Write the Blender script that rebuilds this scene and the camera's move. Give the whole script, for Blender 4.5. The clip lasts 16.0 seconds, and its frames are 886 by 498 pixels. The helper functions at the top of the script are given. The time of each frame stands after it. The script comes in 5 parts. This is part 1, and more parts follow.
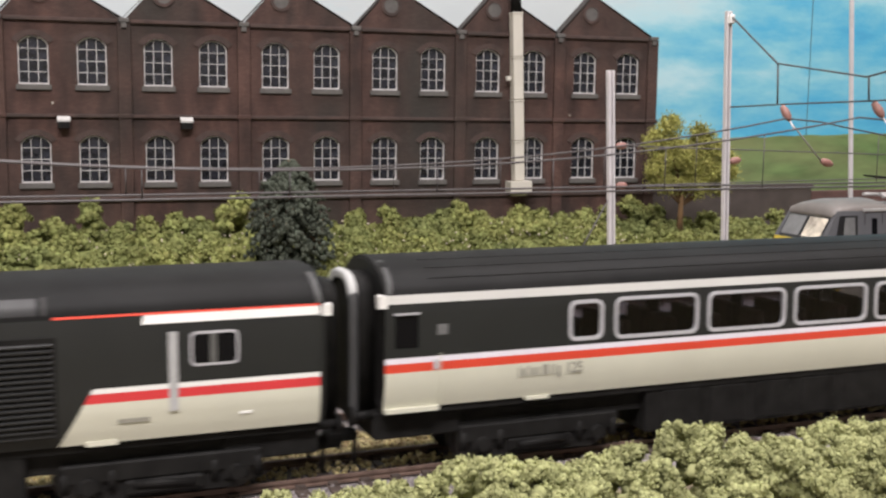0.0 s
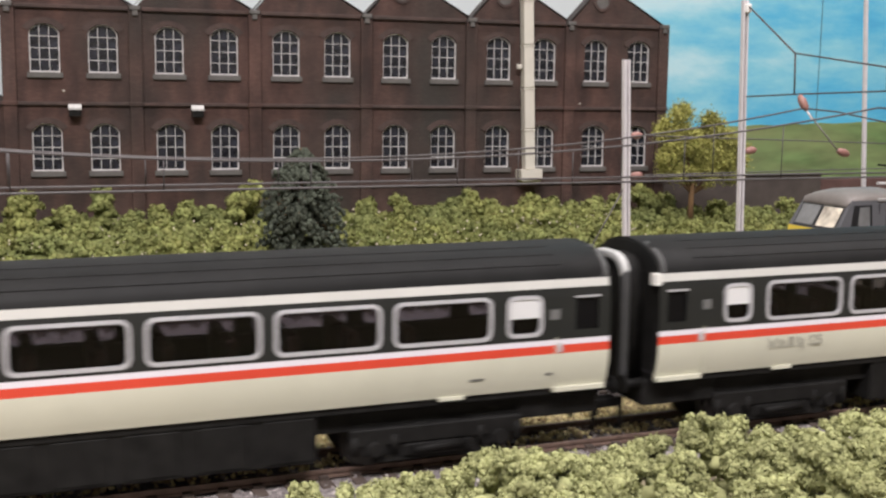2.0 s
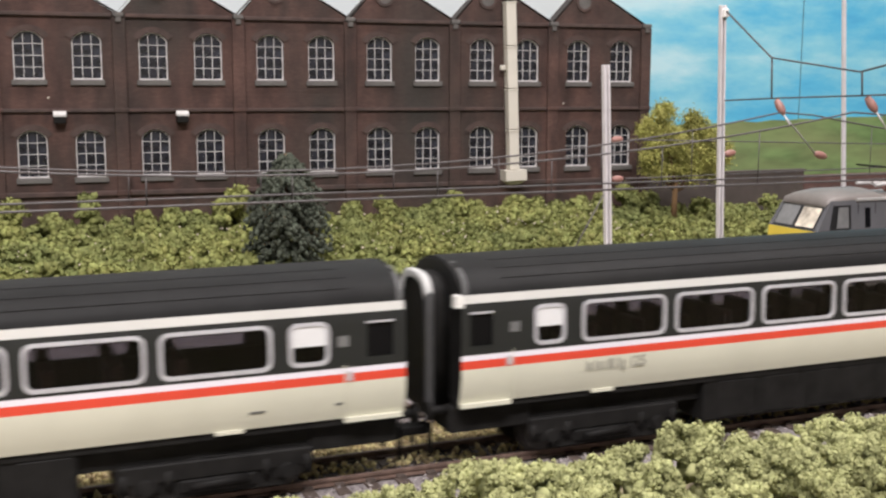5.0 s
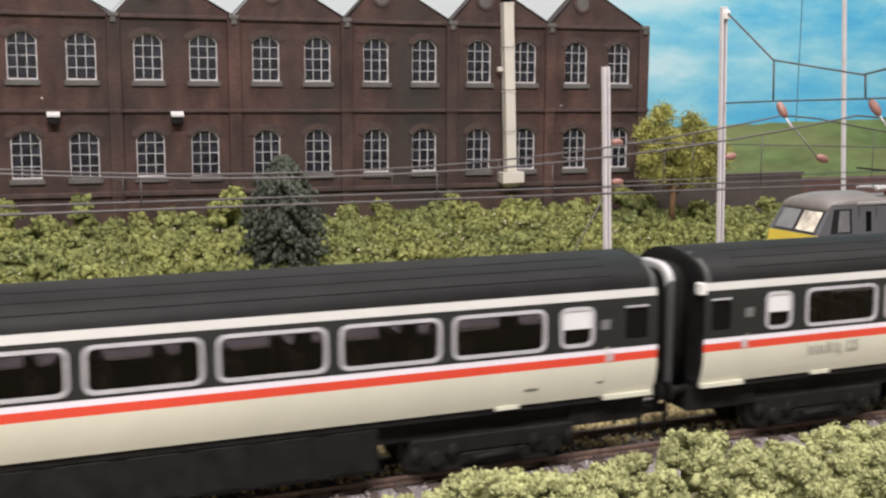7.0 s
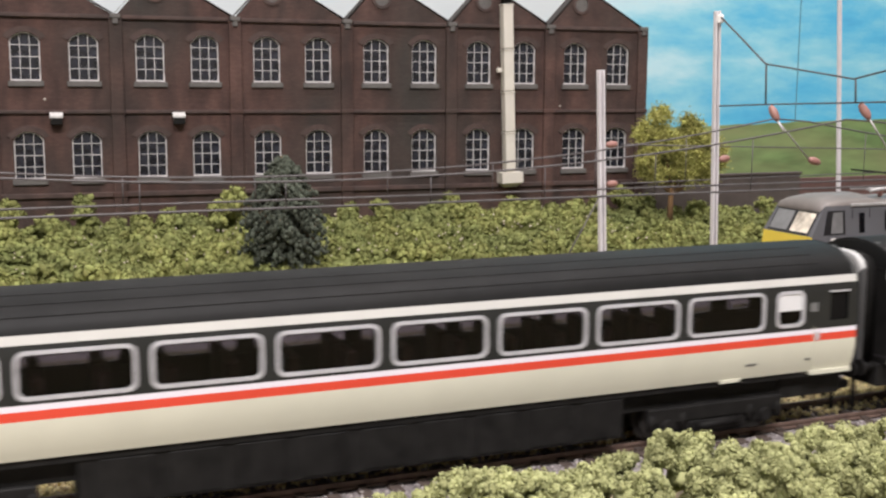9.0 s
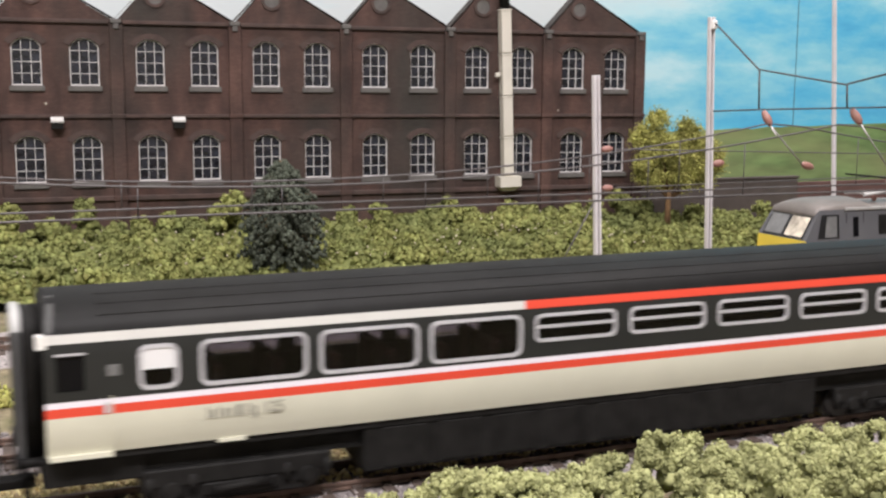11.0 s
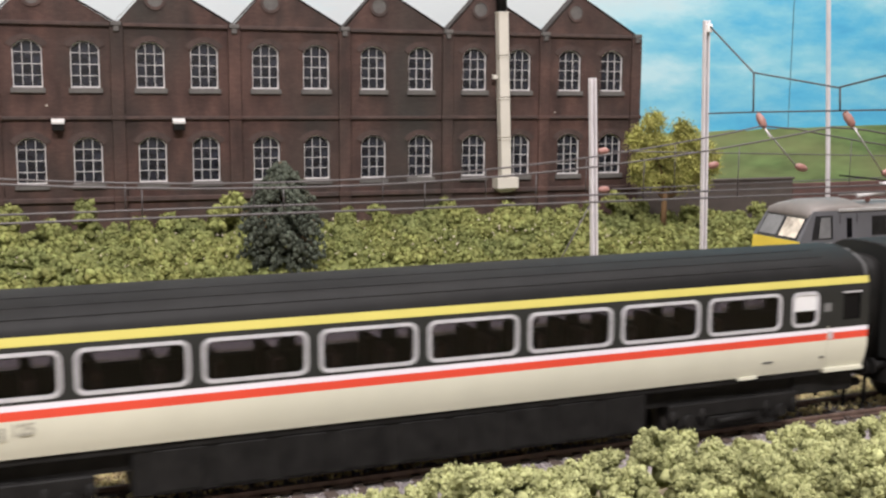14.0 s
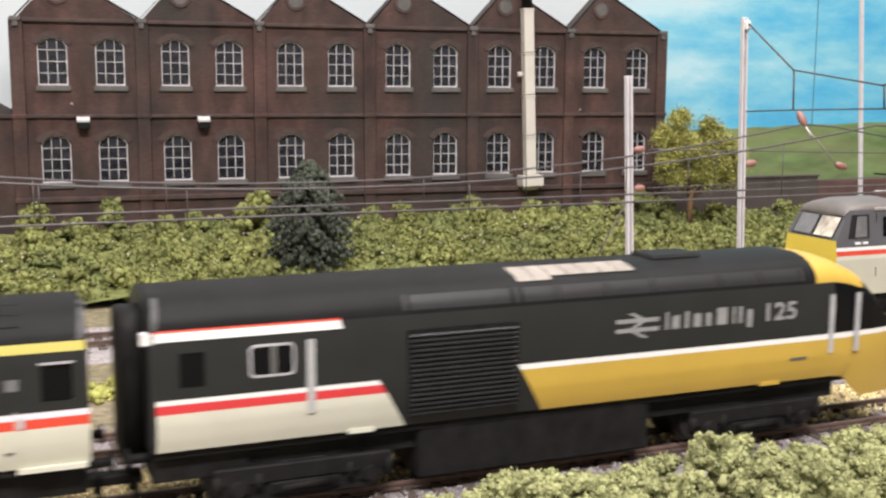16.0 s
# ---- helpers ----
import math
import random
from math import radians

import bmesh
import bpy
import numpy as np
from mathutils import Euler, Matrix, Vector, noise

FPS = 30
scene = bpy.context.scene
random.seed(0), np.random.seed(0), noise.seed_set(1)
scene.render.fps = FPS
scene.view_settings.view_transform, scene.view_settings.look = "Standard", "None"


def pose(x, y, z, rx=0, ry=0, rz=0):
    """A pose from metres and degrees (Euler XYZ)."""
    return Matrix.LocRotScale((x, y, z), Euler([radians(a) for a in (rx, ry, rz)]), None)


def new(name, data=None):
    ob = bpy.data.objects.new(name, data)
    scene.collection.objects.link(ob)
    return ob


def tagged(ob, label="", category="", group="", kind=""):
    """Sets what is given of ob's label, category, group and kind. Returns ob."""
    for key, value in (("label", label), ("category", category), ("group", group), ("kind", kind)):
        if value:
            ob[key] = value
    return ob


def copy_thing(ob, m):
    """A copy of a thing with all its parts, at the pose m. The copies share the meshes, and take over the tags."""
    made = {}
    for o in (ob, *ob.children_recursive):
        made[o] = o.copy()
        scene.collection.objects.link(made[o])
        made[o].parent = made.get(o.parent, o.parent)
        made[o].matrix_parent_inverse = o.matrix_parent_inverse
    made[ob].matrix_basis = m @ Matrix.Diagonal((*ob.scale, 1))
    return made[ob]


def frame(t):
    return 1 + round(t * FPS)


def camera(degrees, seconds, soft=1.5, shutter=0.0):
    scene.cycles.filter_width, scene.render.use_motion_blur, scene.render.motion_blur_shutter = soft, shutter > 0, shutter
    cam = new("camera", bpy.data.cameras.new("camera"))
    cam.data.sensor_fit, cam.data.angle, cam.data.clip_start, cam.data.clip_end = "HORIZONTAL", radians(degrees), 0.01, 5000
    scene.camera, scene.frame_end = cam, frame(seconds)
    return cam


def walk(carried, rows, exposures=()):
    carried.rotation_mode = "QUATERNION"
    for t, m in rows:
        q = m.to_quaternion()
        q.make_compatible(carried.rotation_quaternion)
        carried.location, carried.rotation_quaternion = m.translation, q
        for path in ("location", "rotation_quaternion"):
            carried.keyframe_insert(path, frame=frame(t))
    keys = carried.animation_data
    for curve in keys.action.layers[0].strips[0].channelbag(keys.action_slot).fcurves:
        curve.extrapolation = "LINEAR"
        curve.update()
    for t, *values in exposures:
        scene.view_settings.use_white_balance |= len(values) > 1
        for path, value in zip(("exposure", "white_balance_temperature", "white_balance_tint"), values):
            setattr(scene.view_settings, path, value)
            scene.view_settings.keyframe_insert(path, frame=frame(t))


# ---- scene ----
cam = camera(43.272, 16.0, soft=2.4, shutter=0.45)
walk(cam, [
    (0, pose(-0.05914, -0.27200, 0.08771, 82.806, -0.714, -22.037)),
    (0.5, pose(-0.06082, -0.27139, 0.08880, 82.635, -0.844, -22.069)),
    (1, pose(-0.06121, -0.27032, 0.08949, 82.481, -0.743, -22.132)),
    (1.5, pose(-0.06290, -0.27071, 0.08905, 82.250, -0.750, -22.072)),
    (2, pose(-0.06384, -0.26983, 0.08893, 82.102, -0.761, -21.906)),
    (2.5, pose(-0.06322, -0.27122, 0.08831, 82.134, -0.802, -21.680)),
    (3, pose(-0.06398, -0.27171, 0.09082, 82.082, -0.705, -21.687)),
    (3.5, pose(-0.06343, -0.27298, 0.09256, 81.958, -0.594, -21.717)),
    (4, pose(-0.06213, -0.27494, 0.09448, 81.734, -0.335, -22.003)),
    (6.5, pose(-0.06390, -0.27001, 0.09455, 81.907, -0.305, -22.872)),
    (7, pose(-0.06223, -0.26887, 0.09472, 81.816, -0.325, -22.785)),
    (7.5, pose(-0.06352, -0.26962, 0.09438, 81.904, -0.370, -22.821)),
    (8, pose(-0.06280, -0.27137, 0.09464, 81.897, -0.377, -22.724)),
    (8.5, pose(-0.06202, -0.27356, 0.09581, 81.817, -0.318, -22.632)),
    (9, pose(-0.06148, -0.27516, 0.09702, 81.678, -0.356, -22.556)),
    (11.5, pose(-0.06052, -0.28342, 0.09807, 81.919, -0.368, -22.380)),
    (12, pose(-0.05969, -0.28692, 0.09870, 81.953, -0.338, -22.268)),
    (12.5, pose(-0.06153, -0.28688, 0.09910, 81.878, -0.328, -22.366)),
    (13, pose(-0.06089, -0.28636, 0.09818, 81.923, -0.423, -22.382)),
    (13.5, pose(-0.06112, -0.28504, 0.09800, 81.945, -0.428, -22.468)),
    (14, pose(-0.06364, -0.28432, 0.09837, 81.903, -0.388, -22.624)),
    (14.5, pose(-0.06601, -0.28306, 0.09770, 81.873, -0.371, -22.602)),
    (15, pose(-0.06850, -0.28132, 0.09786, 81.796, -0.366, -22.504)),
    (15.5, pose(-0.06967, -0.27970, 0.09751, 81.831, -0.372, -22.229)),
    (16, pose(-0.07228, -0.27635, 0.09913, 81.700, -0.309, -22.218)),
], exposures=((0, -0.12), (1.5, -0.14), (3.5, -0.03), (7, 0.0), (12.5, 0.02), (14.5, 0.08), (16, 0.15)))

# ---- light and room brightness ----
world = bpy.data.worlds.new("room_air")
scene.world = world
world.use_nodes = True
world.node_tree.nodes["Background"].inputs[0].default_value = (0.9, 0.95, 1.0, 1)
world.node_tree.nodes["Background"].inputs[1].default_value = 0.25
scene.view_settings.exposure = 0.0

MM = 0.001
RAIL = -5.0          # top of the rails
GROUND = RAIL - 3.5


def at(x, y, z, rz=0, rx=0, ry=0):
    """A pose from millimetres."""
    return pose(x * MM, y * MM, z * MM, rx, ry, rz)


def ceiling_lamp(x, y, z, sx, sy, watts):
    data = bpy.data.lights.new("tube_light", "AREA")
    data.shape, data.size, data.size_y, data.energy, data.color = "RECTANGLE", sx, sy, watts, (1.0, 0.94, 0.95)
    ob = new("tube_light", data)
    ob.matrix_world = pose(x, y, z)
    return ob


ceiling_lamp(-0.36, -0.90, 1.30, 1.5, 0.30, 59)
ceiling_lamp(0.45, 0.10, 1.30, 1.5, 0.30, 18)

# ---- materials ----


def mat(name, color, rough=0.6, metal=0.0, var=0.25, scale=300.0, bump=0.2, bump_scale=900.0, dirt=None, dirt_amount=0.0,
        island=0.0, spec=0.5, coat=0.0, stretch=(1, 1, 1)):
    m = bpy.data.materials.new(name)
    m.use_nodes = True
    nt = m.node_tree
    b = nt.nodes["Principled BSDF"]
    b.inputs["Roughness"].default_value = rough
    b.inputs["Metallic"].default_value = metal
    b.inputs["Specular IOR Level"].default_value = spec
    b.inputs["Coat Weight"].default_value = coat
    tc = nt.nodes.new("ShaderNodeTexCoord")
    mp = nt.nodes.new("ShaderNodeMapping")
    mp.inputs["Scale"].default_value = stretch
    nt.links.new(tc.outputs["Object"], mp.inputs[0])
    n1 = nt.nodes.new("ShaderNodeTexNoise")
    n1.inputs["Scale"].default_value, n1.inputs["Detail"].default_value = scale, 6
    nt.links.new(mp.outputs[0], n1.inputs[0])
    mix = nt.nodes.new("ShaderNodeMix")
    mix.data_type = "RGBA"
    mix.inputs["A"].default_value = (*[c * (1 - var) for c in color], 1)
    mix.inputs["B"].default_value = (*[min(1, c * (1 + var)) for c in color], 1)
    ramp = nt.nodes.new("ShaderNodeMapRange")
    ramp.inputs[1].default_value, ramp.inputs[2].default_value = 0.3, 0.7
    nt.links.new(n1.outputs[0], ramp.inputs[0])
    nt.links.new(ramp.outputs[0], mix.inputs["Factor"])
    out = mix.outputs["Result"]
    if island:
        geo = nt.nodes.new("ShaderNodeNewGeometry")
        hsv = nt.nodes.new("ShaderNodeHueSaturation")
        r1 = nt.nodes.new("ShaderNodeMapRange")
        r1.inputs[3].default_value, r1.inputs[4].default_value = 1 - island, 1 + island
        nt.links.new(geo.outputs["Random Per Island"], r1.inputs[0])
        nt.links.new(r1.outputs[0], hsv.inputs["Value"])
        r2 = nt.nodes.new("ShaderNodeMapRange")
        r2.inputs[3].default_value, r2.inputs[4].default_value = 0.5 - island * 0.06, 0.5 + island * 0.05
        nt.links.new(geo.outputs["Random Per Island"], r2.inputs[0])
        nt.links.new(r2.outputs[0], hsv.inputs["Hue"])
        nt.links.new(out, hsv.inputs["Color"])
        out = hsv.outputs[0]
    if dirt:
        n3 = nt.nodes.new("ShaderNodeTexNoise")
        n3.inputs["Scale"].default_value, n3.inputs["Detail"].default_value = scale * 0.22, 8
        nt.links.new(mp.outputs[0], n3.inputs[0])
        r3 = nt.nodes.new("ShaderNodeMapRange")
        r3.inputs[1].default_value, r3.inputs[2].default_value, r3.inputs[4].default_value = 0.42, 0.68, dirt_amount
        nt.links.new(n3.outputs[0], r3.inputs[0])
        mx = nt.nodes.new("ShaderNodeMix")
        mx.data_type = "RGBA"
        mx.inputs["B"].default_value = (*dirt, 1)
        nt.links.new(r3.outputs[0], mx.inputs["Factor"])
        nt.links.new(out, mx.inputs["A"])
        out = mx.outputs["Result"]
    nt.links.new(out, b.inputs["Base Color"])
    if bump:
        n2 = nt.nodes.new("ShaderNodeTexNoise")
        n2.inputs["Scale"].default_value, n2.inputs["Detail"].default_value = bump_scale, 5
        nt.links.new(tc.outputs["Object"], n2.inputs[0])
        bp = nt.nodes.new("ShaderNodeBump")
        bp.inputs["Strength"].default_value, bp.inputs["Distance"].default_value = bump, 0.0004
        nt.links.new(n2.outputs[0], bp.inputs["Height"])
        nt.links.new(bp.outputs[0], b.inputs["Normal"])
    return m


def glass_mat(name, tint, rough=0.05):
    m = bpy.data.materials.new(name)
    m.use_nodes = True
    nt = m.node_tree
    b = nt.nodes["Principled BSDF"]
    b.inputs["Base Color"].default_value = (*tint, 1)
    b.inputs["Roughness"].default_value = rough
    b.inputs["Transmission Weight"].default_value = 1.0
    b.inputs["IOR"].default_value = 1.3
    return m


def brick_mat(name, a, b_, mortar, dirt, brick=0.0030):
    m = mat(name, a, 0.85, var=0.55, scale=75, bump=0.0, dirt=dirt, dirt_amount=0.95, stretch=(1, 1, 0.45))
    nt = m.node_tree
    b = nt.nodes["Principled BSDF"]
    src = b.inputs["Base Color"].links[0].from_socket
    tc = nt.nodes.new("ShaderNodeTexCoord")
    mp = nt.nodes.new("ShaderNodeMapping")
    mp.inputs["Rotation"].default_value = (radians(90), 0, 0)
    nt.links.new(tc.outputs["Object"], mp.inputs[0])
    br = nt.nodes.new("ShaderNodeTexBrick")
    br.inputs["Scale"].default_value = 1.0
    br.inputs["Color1"].default_value, br.inputs["Color2"].default_value, br.inputs["Mortar"].default_value = (1, 1, 1, 1), (0.72, 0.66, 0.64, 1), (*mortar, 1)
    br.inputs["Brick Width"].default_value, br.inputs["Row Height"].default_value, br.inputs["Mortar Size"].default_value = brick, brick / 3, 0.00012
    nt.links.new(mp.outputs[0], br.inputs[0])
    mul = nt.nodes.new("ShaderNodeMix")
    mul.data_type, mul.blend_type = "RGBA", "MULTIPLY"
    mul.inputs["Factor"].default_value = 0.8
    nt.links.new(src, mul.inputs["A"])
    nt.links.new(br.outputs[0], mul.inputs["B"])
    nt.links.new(mul.outputs["Result"], b.inputs["Base Color"])
    bp = nt.nodes.new("ShaderNodeBump")
    bp.inputs["Strength"].default_value, bp.inputs["Distance"].default_value = 0.5, 0.0003
    nt.links.new(br.outputs[1], bp.inputs["Height"])
    bp.invert = True
    nt.links.new(bp.outputs[0], b.inputs["Normal"])
    return m


def sky_paint():
    """Hand-painted backdrop: pale cloud over turquoise and blue, in broad sideways brush strokes."""
    m = bpy.data.materials.new("painted_sky")
    m.use_nodes = True
    nt = m.node_tree
    b = nt.nodes["Principled BSDF"]
    b.inputs["Roughness"].default_value = 0.7
    tc = nt.nodes.new("ShaderNodeTexCoord")
    mp = nt.nodes.new("ShaderNodeMapping")
    mp.inputs["Scale"].default_value = (1.0, 1.0, 3.2)
    nt.links.new(tc.outputs["Object"], mp.inputs[0])
    n = nt.nodes.new("ShaderNodeTexNoise")
    n.inputs["Scale"].default_value, n.inputs["Detail"].default_value, n.inputs["Roughness"].default_value = 7.0, 9, 0.62
    nt.links.new(mp.outputs[0], n.inputs[0])
    sep = nt.nodes.new("ShaderNodeSeparateXYZ")
    nt.links.new(tc.outputs["Object"], sep.inputs[0])
    gx = nt.nodes.new("ShaderNodeMapRange")
    gx.inputs[1].default_value, gx.inputs[2].default_value, gx.inputs[3].default_value, gx.inputs[4].default_value = 0.30, 0.47, 0.42, -0.02
    nt.links.new(sep.outputs[0], gx.inputs[0])
    gz = nt.nodes.new("ShaderNodeMapRange")
    gz.inputs[1].default_value, gz.inputs[2].default_value, gz.inputs[3].default_value, gz.inputs[4].default_value = 0.06, 0.22, -0.10, 0.14
    nt.links.new(sep.outputs[2], gz.inputs[0])
    a1 = nt.nodes.new("ShaderNodeMath")
    nt.links.new(n.outputs[0], a1.inputs[0]), nt.links.new(gx.outputs[0], a1.inputs[1])
    a2 = nt.nodes.new("ShaderNodeMath")
    nt.links.new(a1.outputs[0], a2.inputs[0]), nt.links.new(gz.outputs[0], a2.inputs[1])
    cr = nt.nodes.new("ShaderNodeValToRGB")
    els = cr.color_ramp.elements
    els[0].position, els[0].color = 0.30, (0.055, 0.33, 0.60, 1)
    els[1].position, els[1].color = 0.92, (0.60, 0.65, 0.655, 1)
    for p_, c in ((0.42, (0.09, 0.43, 0.66, 1)), (0.54, (0.22, 0.55, 0.68, 1)), (0.68, (0.45, 0.68, 0.74, 1))):
        e = els.new(p_)
        e.color = c
    nt.links.new(a2.outputs[0], cr.inputs[0])
    nt.links.new(cr.outputs[0], b.inputs["Base Color"])
    return m


M = {
    "crimson": mat("crimson_stripe_paint", (0.62, 0.045, 0.05), 0.42, var=0.05, scale=60, bump=0.03),
    "cream": mat("cream_paint", (0.60, 0.59, 0.485), 0.42, var=0.04, scale=60, bump=0.03),
    "white": mat("white_paint", (0.80, 0.79, 0.76), 0.45, var=0.04, scale=60, bump=0.03),
    "stripe_white": mat("lilac_white_paint", (0.77, 0.73, 0.79), 0.4, var=0.03, scale=60, bump=0.03),
    "rail_white": mat("roof_edge_white_paint", (0.57, 0.565, 0.54), 0.35, var=0.05, scale=60, bump=0.03),
    "red": mat("red_paint", (0.66, 0.065, 0.035), 0.42, var=0.05, scale=60, bump=0.03),
    "yellow_band": mat("yellow_band_paint", (0.56, 0.50, 0.13), 0.42, var=0.05, scale=60, bump=0.03),
    "yellow": mat("warning_yellow_paint", (0.52, 0.345, 0.06), 0.42, var=0.05, scale=60, bump=0.03),
    "bright_yellow": mat("bright_yellow_paint", (0.85, 0.65, 0.09), 0.45, var=0.05, scale=60, bump=0.03),
    "coach_grey": mat("dark_coach_grey_paint", (0.0205, 0.0215, 0.0205), 0.42, var=0.10, scale=80, bump=0.03, spec=0.3),
    "roof": mat("matt_roof_black", (0.0105, 0.0105, 0.0105), 0.55, var=0.25, scale=90, bump=0.08, dirt=(0.015, 0.0145, 0.0135), dirt_amount=0.5, spec=0.14),
    "faint_lettering": mat("faint_grey_lettering", (0.26, 0.25, 0.21), 0.5, var=0.1, bump=0),
    "hood_grey": mat("pale_grey_hood", (0.50, 0.49, 0.47), 0.6, var=0.1, bump=0.05),
    "black": mat("underframe_black", (0.0125, 0.012, 0.0115), 0.6, var=0.35, scale=200, bump=0.1, spec=0.12),
    "frame_silver": mat("window_frame_silver", (0.50, 0.495, 0.52), 0.42, 0.15, var=0.08, scale=150, bump=0.02),
    "rubber": mat("dark_rubber", (0.055, 0.055, 0.056), 0.45, var=0.2, scale=150, bump=0.05),
    # pale grey that paints the highlight on top of the gangway hoops
    "hoop_top_lit": mat("hoop_top_lit", (0.42, 0.42, 0.41), 0.5, var=0.15, scale=200, bump=0.1),
    # near-black: the shade inside factory and coaches is put into this colour
    "interior": mat("interior_shade", (0.012, 0.010, 0.012), 0.8, var=0.4, scale=120, bump=0),
    "seat": mat("seat_cloth", (0.05, 0.028, 0.022), 0.9, var=0.4, scale=200, bump=0),
    "glass": glass_mat("tinted_glass", (0.12, 0.11, 0.13)),
    "blackglass": mat("black_glass", (0.005, 0.005, 0.006), 0.15, var=0.1, scale=100, bump=0, spec=0.12),
    "blind": mat("white_frosted_pane", (0.72, 0.72, 0.73), 0.5, var=0.03, scale=80, bump=0),
    "lettering": mat("grey_lettering", (0.10, 0.10, 0.095), 0.5, var=0.1, bump=0),
    "silver_lettering": mat("silver_lettering", (0.27, 0.27, 0.265), 0.5, var=0.1, bump=0),
    "louvre": mat("louvre_black", (0.012, 0.012, 0.012), 0.5, var=0.2, bump=0.05),
    "brick": brick_mat("sooty_brick", (0.078, 0.042, 0.034), (0.05, 0.03, 0.02), (0.62, 0.58, 0.54), (0.038, 0.034, 0.029)),
    "brick_trim": mat("brick_band", (0.066, 0.040, 0.034), 0.85, var=0.3, scale=160, bump=0.3, dirt=(0.036, 0.03, 0.027), dirt_amount=0.7),
    "stone_sill": mat("grey_sill", (0.105, 0.098, 0.092), 0.8, var=0.2, scale=200, bump=0.15),
    "win_white": mat("white_glazing_bar", (0.62, 0.61, 0.60), 0.6, var=0.25, scale=200, bump=0.05),
    "win_glass": mat("dirty_window_pane", (0.020, 0.021, 0.028), 0.22, var=0.9, scale=160, bump=0.35, bump_scale=350),
    "duct": mat("cream_white_duct", (0.60, 0.57, 0.50), 0.6, var=0.06, scale=60, bump=0.05, dirt=(0.42, 0.38, 0.31), dirt_amount=0.3),
    "slate": mat("roof_slate", (0.040, 0.034, 0.031), 0.8, var=0.25, scale=150, bump=0.2),
    "hedge": mat("clump_foliage", (0.225, 0.235, 0.082), 0.95, var=0.30, scale=140, bump=0.6, bump_scale=1500, island=0.25, spec=0.1, dirt=(0.105, 0.13, 0.055), dirt_amount=0.6),
    "hedge_near": mat("near_clump_foliage", (0.315, 0.325, 0.155), 0.95, var=0.32, scale=110, bump=0.25, bump_scale=1600, island=0.10, spec=0.1),
    "conifer": mat("dark_conifer_foliage", (0.074, 0.084, 0.064), 0.95, var=0.4, scale=150, bump=0.6, bump_scale=1500, island=0.35, spec=0.1),
    "ytree": mat("yellow_green_foliage", (0.33, 0.325, 0.10), 0.95, var=0.30, scale=60, bump=0.0, island=0.22, spec=0.1),
    "bark": mat("brown_bark", (0.14, 0.08, 0.035), 0.9, var=0.3, bump=0.5),
    "turf": mat("turf_green", (0.15, 0.165, 0.06), 0.95, var=0.45, scale=220, bump=0.9, bump_scale=1400, spec=0.1),
    "ground": mat("sandy_scatter", (0.20, 0.165, 0.105), 0.95, var=0.45, scale=260, bump=0.8, bump_scale=1400, dirt=(0.10, 0.105, 0.035), dirt_amount=0.6),
    "ballast": mat("pale_ballast", (0.24, 0.215, 0.21), 0.95, var=0.35, scale=700, bump=0.8, bump_scale=1400, island=0.45),
    "grass": mat("straw_scatter", (0.60, 0.50, 0.27), 0.95, var=0.3, scale=500, bump=0.8, island=0.35),
    "sleeper": mat("brown_sleeper", (0.075, 0.055, 0.045), 0.85, var=0.3, scale=300, bump=0.3),
    "rail": mat("rusty_rail", (0.15, 0.10, 0.08), 0.6, 0.2, var=0.25, scale=300, bump=0.1),
    "galv": mat("galvanised_steel", (0.66, 0.63, 0.64), 0.5, 0.05, var=0.08, scale=120, bump=0.05),
    "wire": mat("wire_grey", (0.10, 0.09, 0.09), 0.5, 0.4, var=0.1, bump=0),
    "insulator": mat("brown_insulator", (0.30, 0.15, 0.125), 0.45, var=0.15, bump=0),
    "sky": sky_paint(),
    "hill": mat("painted_hill_green", (0.14, 0.225, 0.08), 0.8, var=0.35, scale=34, bump=0.05, dirt=(0.25, 0.265, 0.12), dirt_amount=0.7, stretch=(1, 1, 4)),
    "retaining": mat("brown_retaining_wall", (0.07, 0.055, 0.05), 0.9, var=0.2, scale=80, bump=0.2, bump_scale=600),
    "retaining_red": mat("red_brick_wall", (0.105, 0.055, 0.05), 0.9, var=0.2, scale=80, bump=0.2, bump_scale=600),
    "loco_roof": mat("weathered_loco_roof", (0.145, 0.13, 0.12), 0.5, var=0.3, scale=70, bump=0.1, dirt=(0.2, 0.17, 0.14), dirt_amount=0.4),
    "loco_grey": mat("loco_dark_grey", (0.10, 0.10, 0.108), 0.5, var=0.1, scale=60, bump=0.05),
    "plaster": mat("room_white_plaster", (0.78, 0.76, 0.72), 0.9, var=0.05, scale=3, bump=0.1, bump_scale=40),
    "carpet": mat("room_floor_carpet", (0.12, 0.11, 0.10), 0.95, var=0.2, scale=20, bump=0.3, bump_scale=200),
    "joint": mat("backdrop_joint_shadow", (0.10, 0.22, 0.28), 0.9, var=0.2, bump=0),
}

# ---- mesh helpers (all in millimetres) ----


def mesh_of(name, bm, materials):
    bm.transform(Matrix.Scale(MM, 4))
    me = bpy.data.meshes.new(name)
    bm.to_mesh(me)
    bm.free()
    for m in (materials if isinstance(materials, (list, tuple)) else [materials]):
        me.materials.append(m)
    return me


def part(name, bm, materials, parent, label="", m=None):
    ob = new(name, mesh_of(name, bm, materials))
    ob.parent = parent
    if m is not None:
        ob.matrix_local = m
    return tagged(ob, label)


def thing(name, m, label, category, group="", kind=""):
    ob = new(name)
    ob.empty_display_size = 0.01
    ob.matrix_world = m
    return tagged(ob, label, category, group, kind)


